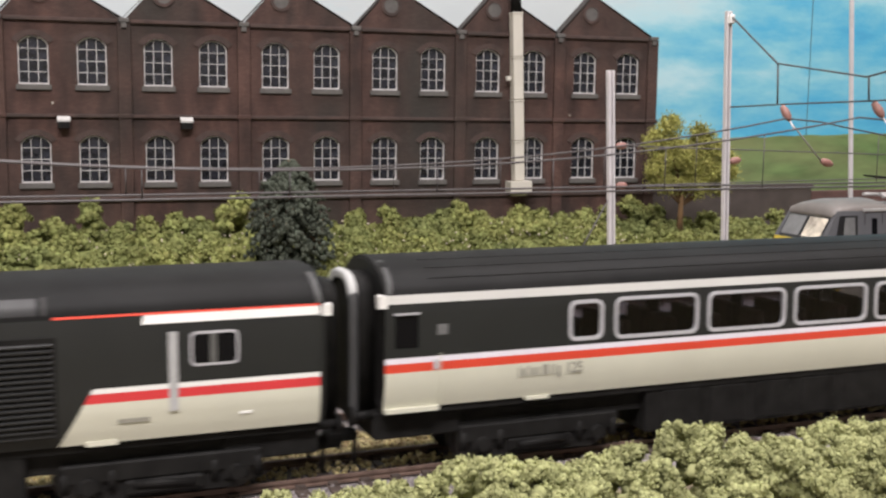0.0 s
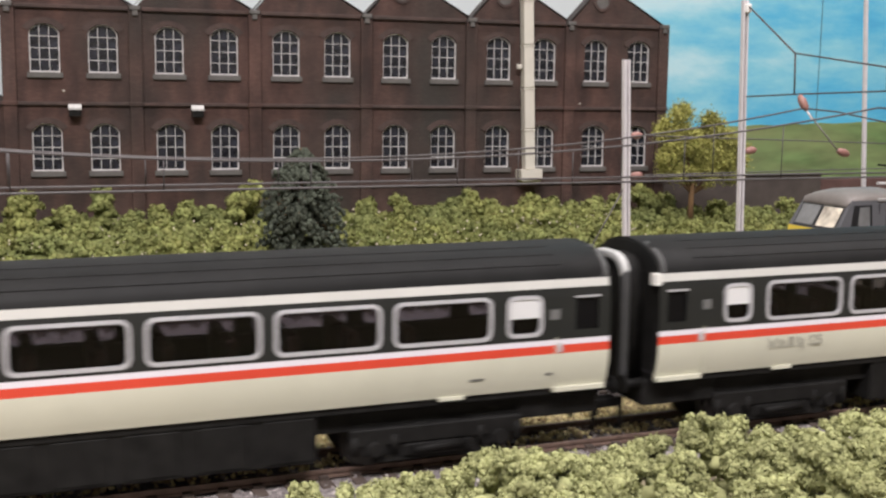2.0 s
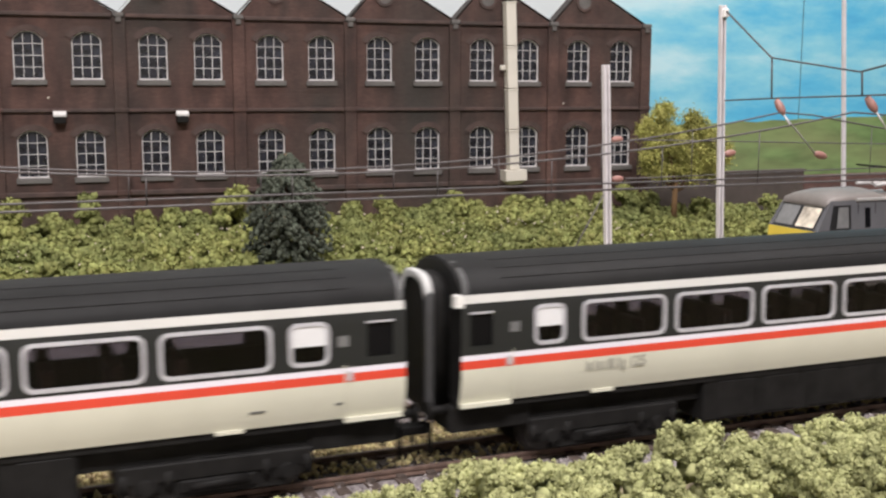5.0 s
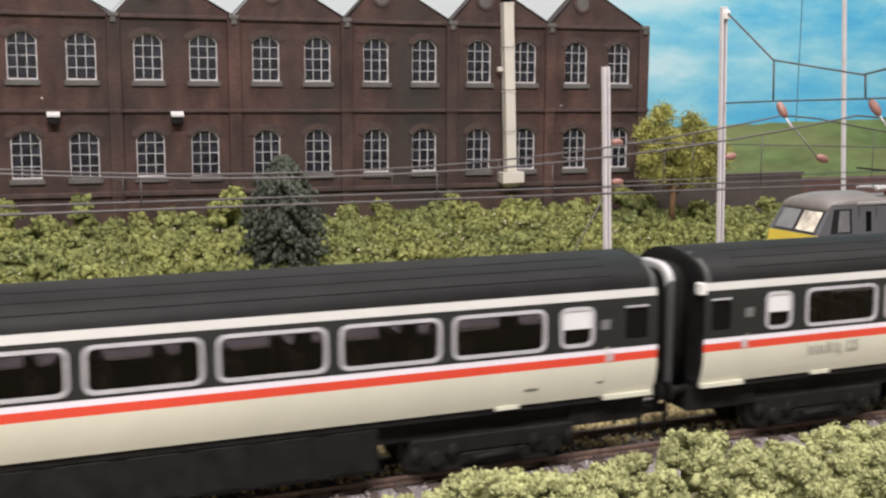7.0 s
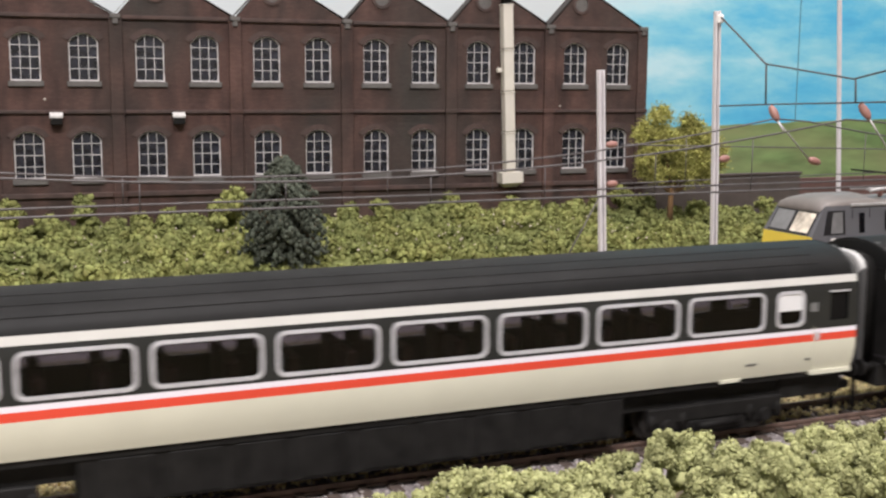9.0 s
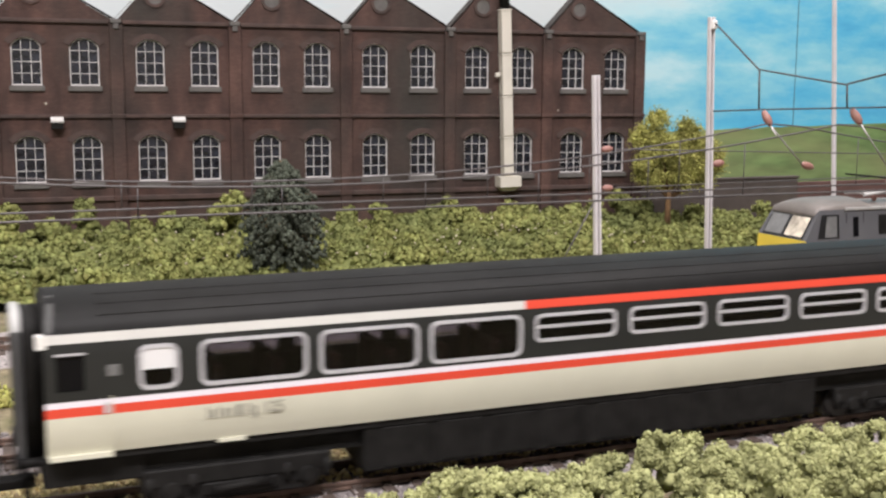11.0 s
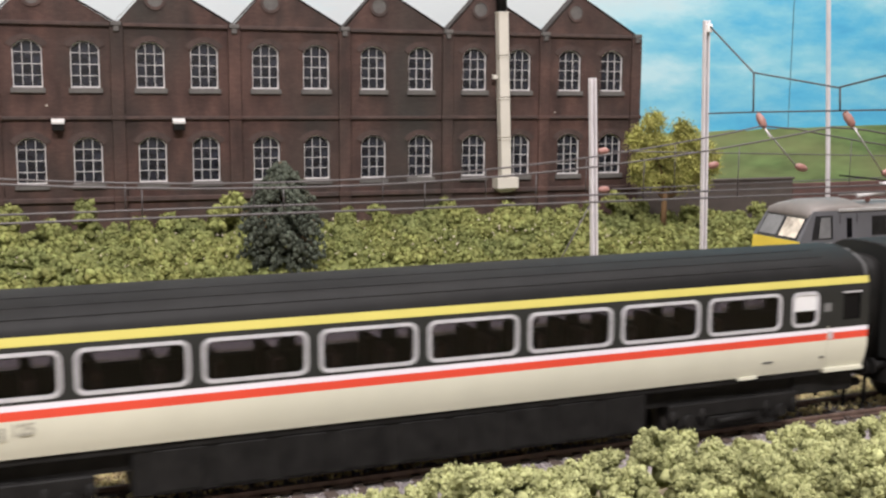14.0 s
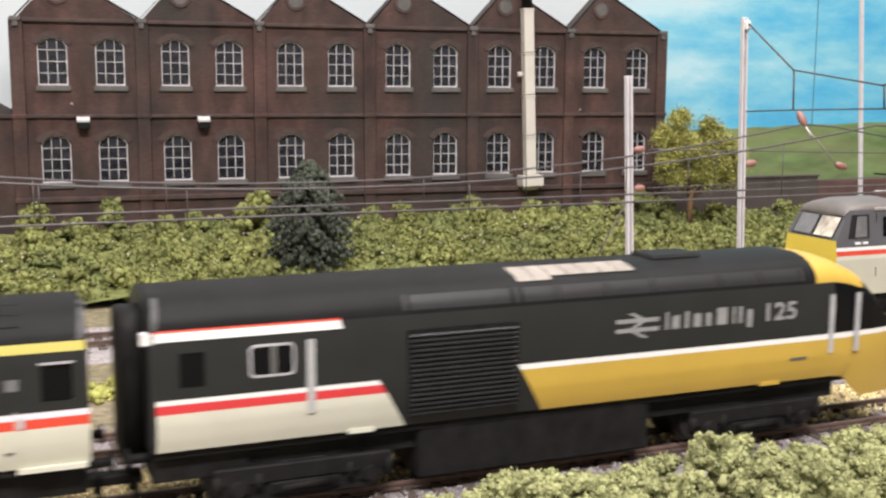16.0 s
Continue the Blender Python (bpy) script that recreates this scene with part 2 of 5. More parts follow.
def solo(name, bm, materials, label, category="", group="", kind="", m=None):
    ob = new(name, mesh_of(name, bm, materials))
    if m is not None:
        ob.matrix_world = m
    return tagged(ob, label, category, group, kind)


def box(bm, x0, x1, y0, y1, z0, z1, bevel=0.0, mi=0):
    vs = [bm.verts.new((x, y, z)) for x in (x0, x1) for y in (y0, y1) for z in (z0, z1)]
    fs = [bm.faces.new([vs[i] for i in f]) for f in ((0, 1, 3, 2), (4, 6, 7, 5), (0, 4, 5, 1), (2, 3, 7, 6), (0, 2, 6, 4), (1, 5, 7, 3))]
    for f in fs:
        f.material_index = mi
    if bevel:
        es = {e for f in fs for e in f.edges}
        r = bmesh.ops.bevel(bm, geom=list(es), offset=bevel, segments=1, affect="EDGES", profile=0.7)
        for f in r["faces"]:
            f.material_index = mi


def rod(bm, a, b, r0, r1=None, n=8, mi=0):
    a, b = Vector(a), Vector(b)
    r1 = r0 if r1 is None else r1
    q = (b - a).to_track_quat("Z", "Y").to_matrix()
    rings = []
    for c, r in ((a, r0), (b, r1)):
        rings.append([bm.verts.new(c + q @ Vector((r * math.cos(2 * math.pi * i / n), r * math.sin(2 * math.pi * i / n), 0))) for i in range(n)])
    for i in range(n):
        f = bm.faces.new((rings[0][i], rings[0][(i + 1) % n], rings[1][(i + 1) % n], rings[1][i]))
        f.smooth, f.material_index = True, mi
    bm.faces.new(rings[0][::-1]).material_index = mi
    bm.faces.new(rings[1]).material_index = mi


def tube(bm, pts, r, n=6):
    pts = [Vector(p_) for p_ in pts]
    rings = []
    for i, c in enumerate(pts):
        way = (pts[min(i + 1, len(pts) - 1)] - pts[max(i - 1, 0)]).normalized()
        q = way.to_track_quat("Z", "Y").to_matrix()
        rings.append([bm.verts.new(c + q @ Vector((r * math.cos(2 * math.pi * k / n), r * math.sin(2 * math.pi * k / n), 0))) for k in range(n)])
    for a, b in zip(rings[:-1], rings[1:]):
        for k in range(n):
            bm.faces.new((a[k], a[(k + 1) % n], b[(k + 1) % n], b[k])).smooth = True
    bm.faces.new(rings[0][::-1]), bm.faces.new(rings[-1])


def rounded(x0, x1, z0, z1, r, n=4):
    """Outline of a rounded rectangle, anticlockwise as seen from -y."""
    pts = []
    for cx, cz, a0 in ((x1 - r, z1 - r, 0), (x0 + r, z1 - r, 90), (x0 + r, z0 + r, 180), (x1 - r, z0 + r, 270)):
        for i in range(n + 1):
            a = radians(a0 + 90 * i / n)
            pts.append((cx + r * math.cos(a), cz + r * math.sin(a)))
    return pts


def cloud(name, centres, radii, sub, rough, material, squash=(1, 1, 1), seed=1, waves=0.0):
    """Many small crumbly lumps joined into one mesh. Centres and radii in millimetres."""
    rng = np.random.default_rng(seed)
    if sub == -1:
        tv = np.array([(-1.0, -0.5, 0.0), (0.1, -0.75, 0.3), (1.0, 0.05, 0.0), (0.15, 0.75, 0.35), (-0.7, 0.55, 0.05)], float)
        tf = np.array([(0, 1, 4), (1, 3, 4), (1, 2, 3)])
    elif sub == 0:
        tv = np.array([(1, 0, 0), (-1, 0, 0), (0, 1, 0), (0, -1, 0), (0, 0, 1), (0, 0, -1)], float)
        tf = np.array([(0, 2, 4), (2, 1, 4), (1, 3, 4), (3, 0, 4), (2, 0, 5), (1, 2, 5), (3, 1, 5), (0, 3, 5)])
    else:
        bm = bmesh.new()
        bmesh.ops.create_icosphere(bm, subdivisions=sub, radius=1.0)
        bm.verts.ensure_lookup_table()
        tv = np.array([v.co[:] for v in bm.verts])
        tf = np.array([[v.index for v in f.verts] for f in bm.faces])
        bm.free()
    c, r = np.asarray(centres, float), np.asarray(radii, float)
    n, k = len(c), len(tv)
    ax = rng.normal(size=(n, 4))
    ax /= np.linalg.norm(ax, axis=1)[:, None]
    w, x, y, z = ax.T
    R = np.stack([np.stack([1 - 2 * (y * y + z * z), 2 * (x * y - z * w), 2 * (x * z + y * w)], -1),
                  np.stack([2 * (x * y + z * w), 1 - 2 * (x * x + z * z), 2 * (y * z - x * w)], -1),
                  np.stack([2 * (x * z - y * w), 2 * (y * z + x * w), 1 - 2 * (x * x + y * y)], -1)], 1)
    d = 1 + rng.uniform(-rough, rough, size=(n, k))
    if waves:
        for f_, amp in ((2.2, 0.20), (3.6, 0.16), (5.5, 0.12), (8.0, 0.08)):
            way = rng.normal(size=(n, 3))
            way *= f_ / np.linalg.norm(way, axis=1)[:, None]
            d += waves * amp * np.sin(np.einsum("ni,ki->nk", way, tv) + rng.uniform(0, 6.28, size=(n, 1)))
    P = np.einsum("nij,kj->nki", R, tv) * d[..., None] * r[:, None, None] * np.array(squash) * rng.uniform(0.75, 1.25, size=(n, 1, 3))
    P = (P + c[:, None, :]).reshape(-1, 3) * MM
    F = (tf[None] + (np.arange(n) * k)[:, None, None]).reshape(-1, 3)
    me = bpy.data.meshes.new(name)
    me.vertices.add(len(P))
    me.vertices.foreach_set("co", P.ravel())
    me.loops.add(F.size)
    me.loops.foreach_set("vertex_index", F.ravel().astype(np.int32))
    me.polygons.add(len(F))
    me.polygons.foreach_set("loop_start", (np.arange(len(F)) * 3).astype(np.int32))
    me.update(calc_edges=True)
    me.validate()
    me.materials.append(material)
    return new(name, me)


# ---- the large structure ----


def sheet(name, x0, x1, y0, y1, z, material, label, nx=1, ny=1, thick=6):
    bm = bmesh.new()
    box(bm, x0, x1, y0, y1, z - thick, z)
    return solo(name, bm, material, label, "ground", kind="structure")


sheet("ground", -1600, 2200, -420, 470, GROUND, M["ground"], "sandy brown scenic ground of the model railway board")


def backdrop():
    bm = bmesh.new()
    box(bm, -1500, 2200, 456, 462, GROUND, 520)
    solo("backdrop", bm, M["sky"], "hand-painted sky backdrop with pale clouds over blue", "backdrop", kind="structure")
    # painted hills, on a cut card in front of the sky
    bm = bmesh.new()
    xs = np.linspace(-300, 2000, 160)
    top = [66 + 0.026 * max(0, x - 420) + 2.2 * noise.noise((x * 0.016, 0, 3)) + 0.9 * noise.noise((x * 0.06, 5, 3)) if x < 900 else 78 + 5 * noise.noise((x * 0.01, 0, 3)) for x in xs]
    fr = [(bm.verts.new((x, 453.5, GROUND)), bm.verts.new((x, 453.5, t))) for x, t in zip(xs, top)]
    bk = [(bm.verts.new((x, 455.5, GROUND)), bm.verts.new((x, 455.5, t))) for x, t in zip(xs, top)]
    for i in range(len(xs) - 1):
        bm.faces.new((fr[i][0], fr[i + 1][0], fr[i + 1][1], fr[i][1]))
        bm.faces.new((fr[i][1], fr[i + 1][1], bk[i + 1][1], bk[i][1]))
    solo("backdrop_hills", bm, M["hill"], "painted green hills along the foot of the backdrop", "backdrop", kind="structure")
    bm = bmesh.new()
    box(bm, 550.75, 551.25, 455.4, 456.4, 60, 180)
    solo("backdrop_joint", bm, M["joint"], "thin dark joint line between two backdrop boards", "backdrop", kind="structure")


backdrop()


def room():
    for name, x0, x1, y0, y1, z0, z1, mm, lab in (
            ("floor", -2600, 3000, -2600, 900, -1060, -1040, "carpet", "grey carpeted floor of the room"),
            ("ceiling", -2600, 3000, -2600, 900, 1330, 1350, "plaster", "plain white plastered ceiling"),
            ("wall_north", -2600, 3000, 900, 940, -1040, 1330, "plaster", "plain white room wall"),
            ("wall_south", -2600, 3000, -2640, -2600, -1040, 1330, "plaster", "plain white room wall"),
            ("wall_west", -2640, -2600, -2600, 900, -1040, 1330, "plaster", "plain white room wall"),
            ("wall_east", 3000, 3040, -2600, 900, -1040, 1330, "plaster", "plain white room wall")):
        bm = bmesh.new()
        box(bm, x0, x1, y0, y1, z0, z1)
        solo(name, bm, M[mm], lab, name.split("_")[0], kind="structure")


room()

# ---- the factory ----
BAY = 69.2
FACTORY = at(361.2, 388.7, 0, -3.36)


def arch_outline(x0, x1, z0, z1, rise, n=8):
    """Anticlockwise outline: up the right side, over the arch, down the left."""
    pts = [(x0, z0), (x1, z0)]
    cx, half = (x0 + x1) / 2, (x1 - x0) / 2
    rad = (half * half + rise * rise) / (2 * rise)
    cz = z1 - rad
    a1 = math.asin(half / rad)
    for i in range(n + 1):
        a = a1 - 2 * a1 * i / n
        pts.append((cx + rad * math.sin(a), cz + rad * math.cos(a)))
    return pts


def wall_with_openings(bm, x0, x1, z0, z1, openings, y, deep):
    """A wall face at y with arched openings (x0, x1, z0, z1, rise) and their reveals."""
    xs = sorted({x0, x1, *[o[0] for o in openings], *[o[1] for o in openings]})
    zs = sorted({z0, z1, *[o[2] for o in openings], *[o[3] for o in openings]})
    for i in range(len(xs) - 1):
        for j in range(len(zs) - 1):
            cx, cz = (xs[i] + xs[i + 1]) / 2, (zs[j] + zs[j + 1]) / 2
            if any(o[0] < cx < o[1] and o[2] < cz < o[3] for o in openings):
                continue
            bm.faces.new([bm.verts.new((a, y, b)) for a, b in ((xs[i], zs[j]), (xs[i + 1], zs[j]), (xs[i + 1], zs[j + 1]), (xs[i], zs[j + 1]))])
    for o in openings:
        pts = arch_outline(*o)
        arc = pts[2:]
        mid = len(arc) // 2
        for half, corner in ((arc[:mid + 1], (o[1], o[3])), (arc[mid:], (o[0], o[3]))):
            for a, b in zip(half[:-1], half[1:]):
                try:
                    bm.faces.new([bm.verts.new((p[0], y, p[1])) for p in (a, corner, b)])
                except ValueError:
                    pass
        ring = [(bm.verts.new((a, y, b)), bm.verts.new((a, y + deep, b))) for a, b in pts]
        for i in range(len(ring)):
            j = (i + 1) % len(ring)
            bm.faces.new((ring[i][0], ring[i][1], ring[j][1], ring[j][0]))


def window_meshes():
    """Meshes of one arched window, its foot centred at the origin."""
    w, h, rise = 16.4, 27.4, 4.6
    out = arch_outline(-w / 2, w / 2, 0, h, rise)
    inn = arch_outline(-w / 2 + 0.6, w / 2 - 0.6, 0.75, h - 0.6, rise - 0.3)
    bm = bmesh.new()
    for y0, y1 in ((0.3, 1.2),):
        a = [bm.verts.new((x, y0, z)) for x, z in out]
        b = [bm.verts.new((x, y0, z)) for x, z in inn]
        c = [bm.verts.new((x, y1, z)) for x, z in inn]
        for i in range(len(a)):
            j = (i + 1) % len(a)
            bm.faces.new((a[i], a[j], b[j], b[i]))
            bm.faces.new((b[i], b[j], c[j], c[i]))
    frame_me = mesh_of("frame", bm, M["win_white"])
    bars = []
    for x in (-w / 6 + 0.1, w / 6 - 0.1):
        bm = bmesh.new()
        box(bm, x - 0.16, x + 0.16, 0.45, 1.0, 0.5, h - 1.6)
        bars.append(mesh_of("glazing_bar", bm, M["win_white"]))
    for z in (7.0, 13.6, 20.2):
        bm = bmesh.new()
        box(bm, -w / 2 + 0.4, w / 2 - 0.4, 0.5, 0.95, z - 0.16, z + 0.16)
        bars.append(mesh_of("glazing_bar", bm, M["win_white"]))
    panes = []
    xs, zs = (-w / 2 + 0.3, -w / 6 + 0.1, w / 6 - 0.1, w / 2 - 0.3), (0.4, 7.0, 13.6, 20.2, h - 0.5)
    rnd = random.Random(5)
    for j in range(4):
        for i in range(3):
            bm = bmesh.new()
            tilt = [rnd.uniform(-0.12, 0.12) for _ in range(3)]
            x0, x1, z0, z1 = xs[i], xs[i + 1], zs[j], zs[j + 1]
            q = [(x0, z0), (x1, z0), (x1, z1), (x0, z1)]
            if j == 3:
                drop = 3.3
                q = [(x0, z0), (x1, z0), (x1, z1 - (drop if i == 2 else 0.35)), (x0, z1 - (drop if i == 0 else 0.35))]
            f = [bm.verts.new((a, 1.35 + tilt[0] * (a - x0) / 5 + tilt[1] * (b - z0) / 6, b)) for a, b in q]
            g = [bm.verts.new((a, 1.75, b)) for a, b in q]
            bm.faces.new(f)
            bm.faces.new(g[::-1])
            for k in range(4):
                bm.faces.new((f[k], f[(k + 1) % 4], g[(k + 1) % 4], g[k]))
            panes.append(mesh_of("pane", bm, M["win_glass"]))
    bm = bmesh.new()
    box(bm, -9.6, 9.6, -1.5, 1.0, -3.3, -0.1, 0.3)
    sill_me = mesh_of("sill", bm, M["stone_sill"])
    # brick hood over the arch
    bm = bmesh.new()
    o2 = arch_outline(-w / 2 - 0.2, w / 2 + 0.2, 0, h + 0.2, rise)[2:]
    o3 = arch_outline(-w / 2 - 3.4, w / 2 + 3.4, 0, h + 3.4, rise + 1.0)[2:]
    f0 = [bm.verts.new((x, -0.5, z)) for x, z in o2]
    f1 = [bm.verts.new((x, -0.5, z)) for x, z in o3]
    b0 = [bm.verts.new((x, 0.2, z)) for x, z in o2]
    b1 = [bm.verts.new((x, 0.2, z)) for x, z in o3]
    for i in range(len(o2) - 1):
        bm.faces.new((f0[i], f1[i], f1[i + 1], f0[i + 1]))
        bm.faces.new((f1[i], b1[i], b1[i + 1], f1[i + 1]))
        bm.faces.new((f0[i + 1], b0[i + 1], b0[i], f0[i]))
    bm.faces.new((f0[0], b0[0], b1[0], f1[0]))
    bm.faces.new((f0[-1], f1[-1], b1[-1], b0[-1]))
    hood_me = mesh_of("hood", bm, M["brick_trim"])
    return frame_me, bars, panes, sill_me, hood_me


def link(name, me, parent, m=None):
    ob = new(name, me)
    ob.parent = parent
    if m is not None:
        ob.matrix_local = m
    return ob


def factory():
    root = thing("factory", FACTORY, "sooty dark red brick factory with arched windows and sawtooth gables", "factory building")
    meshes = window_meshes()
    spots, opens = [], []
    for k in range(6):
        for s in (18.0, 49.9):
            for z in (41.9, 98.4):
                x = -(k * BAY + s)
                spots.append((x, z))
                opens.append((x - 8.2, x + 8.2, z, z + 27.4, 4.6))
    # annex bay, lower storey alone
    ann = []
    for s in (18.0, 49.9):
        x = -(6 * BAY + 4 + s)
        spots.append((x, 41.9))
        ann.append((x - 8.2, x + 8.2, 41.9, 69.3, 4.6))
    bm = bmesh.new()
    wall_with_openings(bm, -6 * BAY - 3.7, 3.7, -3.5, 136, opens, 0, 2.4)
    # right end wall and roof behind
    bm.faces.new([bm.verts.new(v) for v in ((3.7, 0, -3.5), (3.7, 9, -3.5), (3.7, 9, 136), (3.7, 0, 136))])
    bm.faces.new([bm.verts.new(v) for v in ((-6 * BAY - 3.7, 0, 80), (-6 * BAY - 3.7, 0, 136), (-6 * BAY - 3.7, 9, 136), (-6 * BAY - 3.7, 9, 80))])
    bmesh.ops.remove_doubles(bm, verts=bm.verts[:], dist=0.01)
    part("wall", bm, M["brick"], root, "sooty brown brick front wall")
    bm = bmesh.new()
    wall_with_openings(bm, -6 * BAY - 150, -6 * BAY - 3.7, -3.5, 80, ann, 0.6, 2.4)
    bmesh.ops.remove_doubles(bm, verts=bm.verts[:], dist=0.01)
    part("annex_wall", bm, M["brick"], root, "sooty brown brick wall of the low annex")
    # near-black sheet painted for the unlit space behind the panes
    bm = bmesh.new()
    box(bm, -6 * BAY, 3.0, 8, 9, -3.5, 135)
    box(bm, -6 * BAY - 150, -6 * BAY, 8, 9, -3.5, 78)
    part("inside_shade_sheet", bm, M["interior"], root, "near-black sheet painting the shade behind the panes")
    for k in range(6):
        # sawtooth gable: steep on one side
        x0, x1, xa = -(k + 1) * BAY, -k * BAY, -(k * BAY + 45.4)
        bm = bmesh.new()
        zb, za = 136.0, 162.5
        f = [bm.verts.new((x, 0.0, z)) for x, z in ((x0 + 0.3, zb), (x1 - 0.3, zb), (xa, za))]
        b = [bm.verts.new((x, 9.0, z)) for x, z in ((x0 + 0.3, zb), (x1 - 0.3, zb), (xa, za))]
        bm.faces.new(f)
        for i in range(3):
            j = (i + 1) % 3
            bm.faces.new((f[i], b[i], b[j], f[j]))
        part("gable", bm, M["brick"], root)
        bm = bmesh.new()
        for (ax, az), (bx, bz) in (((x0 - 1.5, zb), (xa, za + 0.6)), ((xa, za + 0.6), (x1 + 1.5, zb))):
            v = [bm.verts.new(p) for p in ((ax, -0.4, az), (bx, -0.4, bz), (bx, 9.4, bz), (ax, 9.4, az))]
            u = [bm.verts.new(p) for p in ((ax, -0.4, az + 0.4), (bx, -0.4, bz + 0.4), (bx, 9.4, bz + 0.4), (ax, 9.4, az + 0.4))]
            bm.faces.new(v[::-1]), bm.faces.new(u)
            for i in range(4):
                bm.faces.new((v[i], v[(i + 1) % 4], u[(i + 1) % 4], u[i]))
        part("roof_slope", bm, M["slate"], root)
        # round louvred vent
        vent = thing_part("round_vent", root)
        for rr0, rr1, y0, y1, mm in ((4.6, 6.4, -0.7, 0.2, "brick_trim"), (0.0, 4.6, 0.15, 0.6, "stone_sill")):
            bm = bmesh.new()
            n = 20
            cx, cz = xa - 0.8, 150.8
            cs = [(math.cos(2 * math.pi * i / n), math.sin(2 * math.pi * i / n)) for i in range(n)]
            o = [bm.verts.new((cx + rr1 * c, y0, cz + rr1 * s)) for c, s in cs]
            ob_ = [bm.verts.new((cx + rr1 * c, y1, cz + rr1 * s)) for c, s in cs]
            if rr0:
                i_ = [bm.verts.new((cx + rr0 * c, y0, cz + rr0 * s)) for c, s in cs]
                ib = [bm.verts.new((cx + rr0 * c, y1, cz + rr0 * s)) for c, s in cs]
                for a in range(n):
                    b2 = (a + 1) % n
                    bm.faces.new((o[a], o[b2], i_[b2], i_[a])), bm.faces.new((o[a], ob_[a], ob_[b2], o[b2])), bm.faces.new((i_[a], i_[b2], ib[b2], ib[a]))
            else:
                for v in o:
                    v.co.y = -0.25
                bm.faces.new(o)
            part("vent_ring" if rr0 else "vent_face", bm, M[mm], vent)
        # cornice, string course and plinth of the bay, between the pilasters
        for nm, z0, z1, yy in (("cornice", 134.2, 136.4, -1.9), ("string_course", 79.6, 81.6, -1.7), ("plinth", 30.6, 33.4, -1.8)):
            bm = bmesh.new()
            box(bm, x0 + 3.8, x1 - 3.8, yy, 0.2, z0, z1, 0.3)
            part(nm, bm, M["brick_trim"], root)
    for k in range(7):
        x = -k * BAY
        bm = bmesh.new()
        box(bm, x - 3.7, x + 3.7, -2.2, 0.3, -3.5, 134.5 if k < 7 else 80, 0.3)
        box(bm, x - 4.3, x + 4.3, -2.9, 0.2, 79.4, 81.9, 0.3)
        box(bm, x - 4.3, x + 4.3, -2.9, 0.2, 30.5, 33.6, 0.3)
        part("pilaster", bm, M["brick"], root)
        bm = bmesh.new()
        box(bm, x - 3.0, x + 3.0, -3.6, 0.2, 134.6, 137.2, 0.4)
        box(bm, x - 1.6, x + 1.6, -3.4, 0.2, 131.4, 134.6, 0.3)
        part("rainwater_hopper", bm, M["stone_sill"], root, "grey rainwater hopper in the roof valley")
    # annex string course and low gable
    bm = bmesh.new()
    box(bm, -6 * BAY - 150, -6 * BAY - 3.8, -1.1, 0.8, 79.6, 81.6, 0.3)
    part("string_course", bm, M["brick_trim"], root)
    bm = bmesh.new()
    a = [(-6 * BAY - 4, 80.0), (-6 * BAY - 4, 84.5), (-6 * BAY - 26, 97), (-6 * BAY - 72, 80.0)]
    f = [bm.verts.new((x, 0.6, z)) for x, z in a]
    b = [bm.verts.new((x, 9, z)) for x, z in a]
    bm.faces.new(f[::-1])
    for i in range(4):
        bm.faces.new((f[i], f[(i + 1) % 4], b[(i + 1) % 4], b[i]))
    part("annex_gable", bm, M["slate"], root)
    frame_me, bars, panes, sill_me, hood_me = meshes
    for x, z in spots:
        w = thing_part("window", root, at(x, 0.9, z))
        link("frame", frame_me, w)
        for b in bars:
            link("glazing_bar", b, w)
        for p_ in panes:
            link("pane", p_, w)
        link("sill", sill_me, w, at(0, -0.9, 0))
        link("hood", hood_me, w, at(0, -0.9, 0))
    # wall vents on the lower storey: white hooded boxes with a dark mouth
    for s in (380.4, 311.2):
        v = thing("extractor_hood", FACTORY @ at(-s, 0, 77.4), "white-topped extractor hood on the brick wall", "vent", "extractor hoods")
        bm = bmesh.new()
        vv = [bm.verts.new(p) for p in ((-3.6, 0, 0), (3.6, 0, 0), (3.6, 0, 3.8), (-3.6, 0, 3.8), (-3.6, -6, -0.1), (3.6, -6, -0.1), (3.6, -6, 0.9), (-3.6, -6, 0.9))]
        for q in ((3, 2, 6, 7), (0, 3, 7, 4), (1, 5, 6, 2), (4, 7, 6, 5)):
            bm.faces.new([vv[i] for i in q])
        part("hood", bm, [M["hood_grey"]], v)
        bm = bmesh.new()
        box(bm, -3.3, 3.3, -5.7, 0, -4.0, -0.15, 0.2)
        part("mouth", bm, M["black"], v, "black mouth under the hood")
    # paint chips on the brickwork
    for s_, z, w in ((276.5, 89.6, 0.9), (386.2, 88.0, 0.6), (60.5, 84.0, 0.5)):
        bm = bmesh.new()
        box(bm, -s_ - w, -s_ + w, -0.25, 0.1, z - w * 0.8, z + w * 0.8, 0.2)
        part("paint_chip", bm, M["duct"], root, "pale paint chip on the bricks")
    return root


def thing_part(name, parent, m=None):
    ob = new(name)
    ob.empty_display_size = 0.005
    ob.parent = parent
    if m is not None:
        ob.matrix_local = m
    return ob


factory()


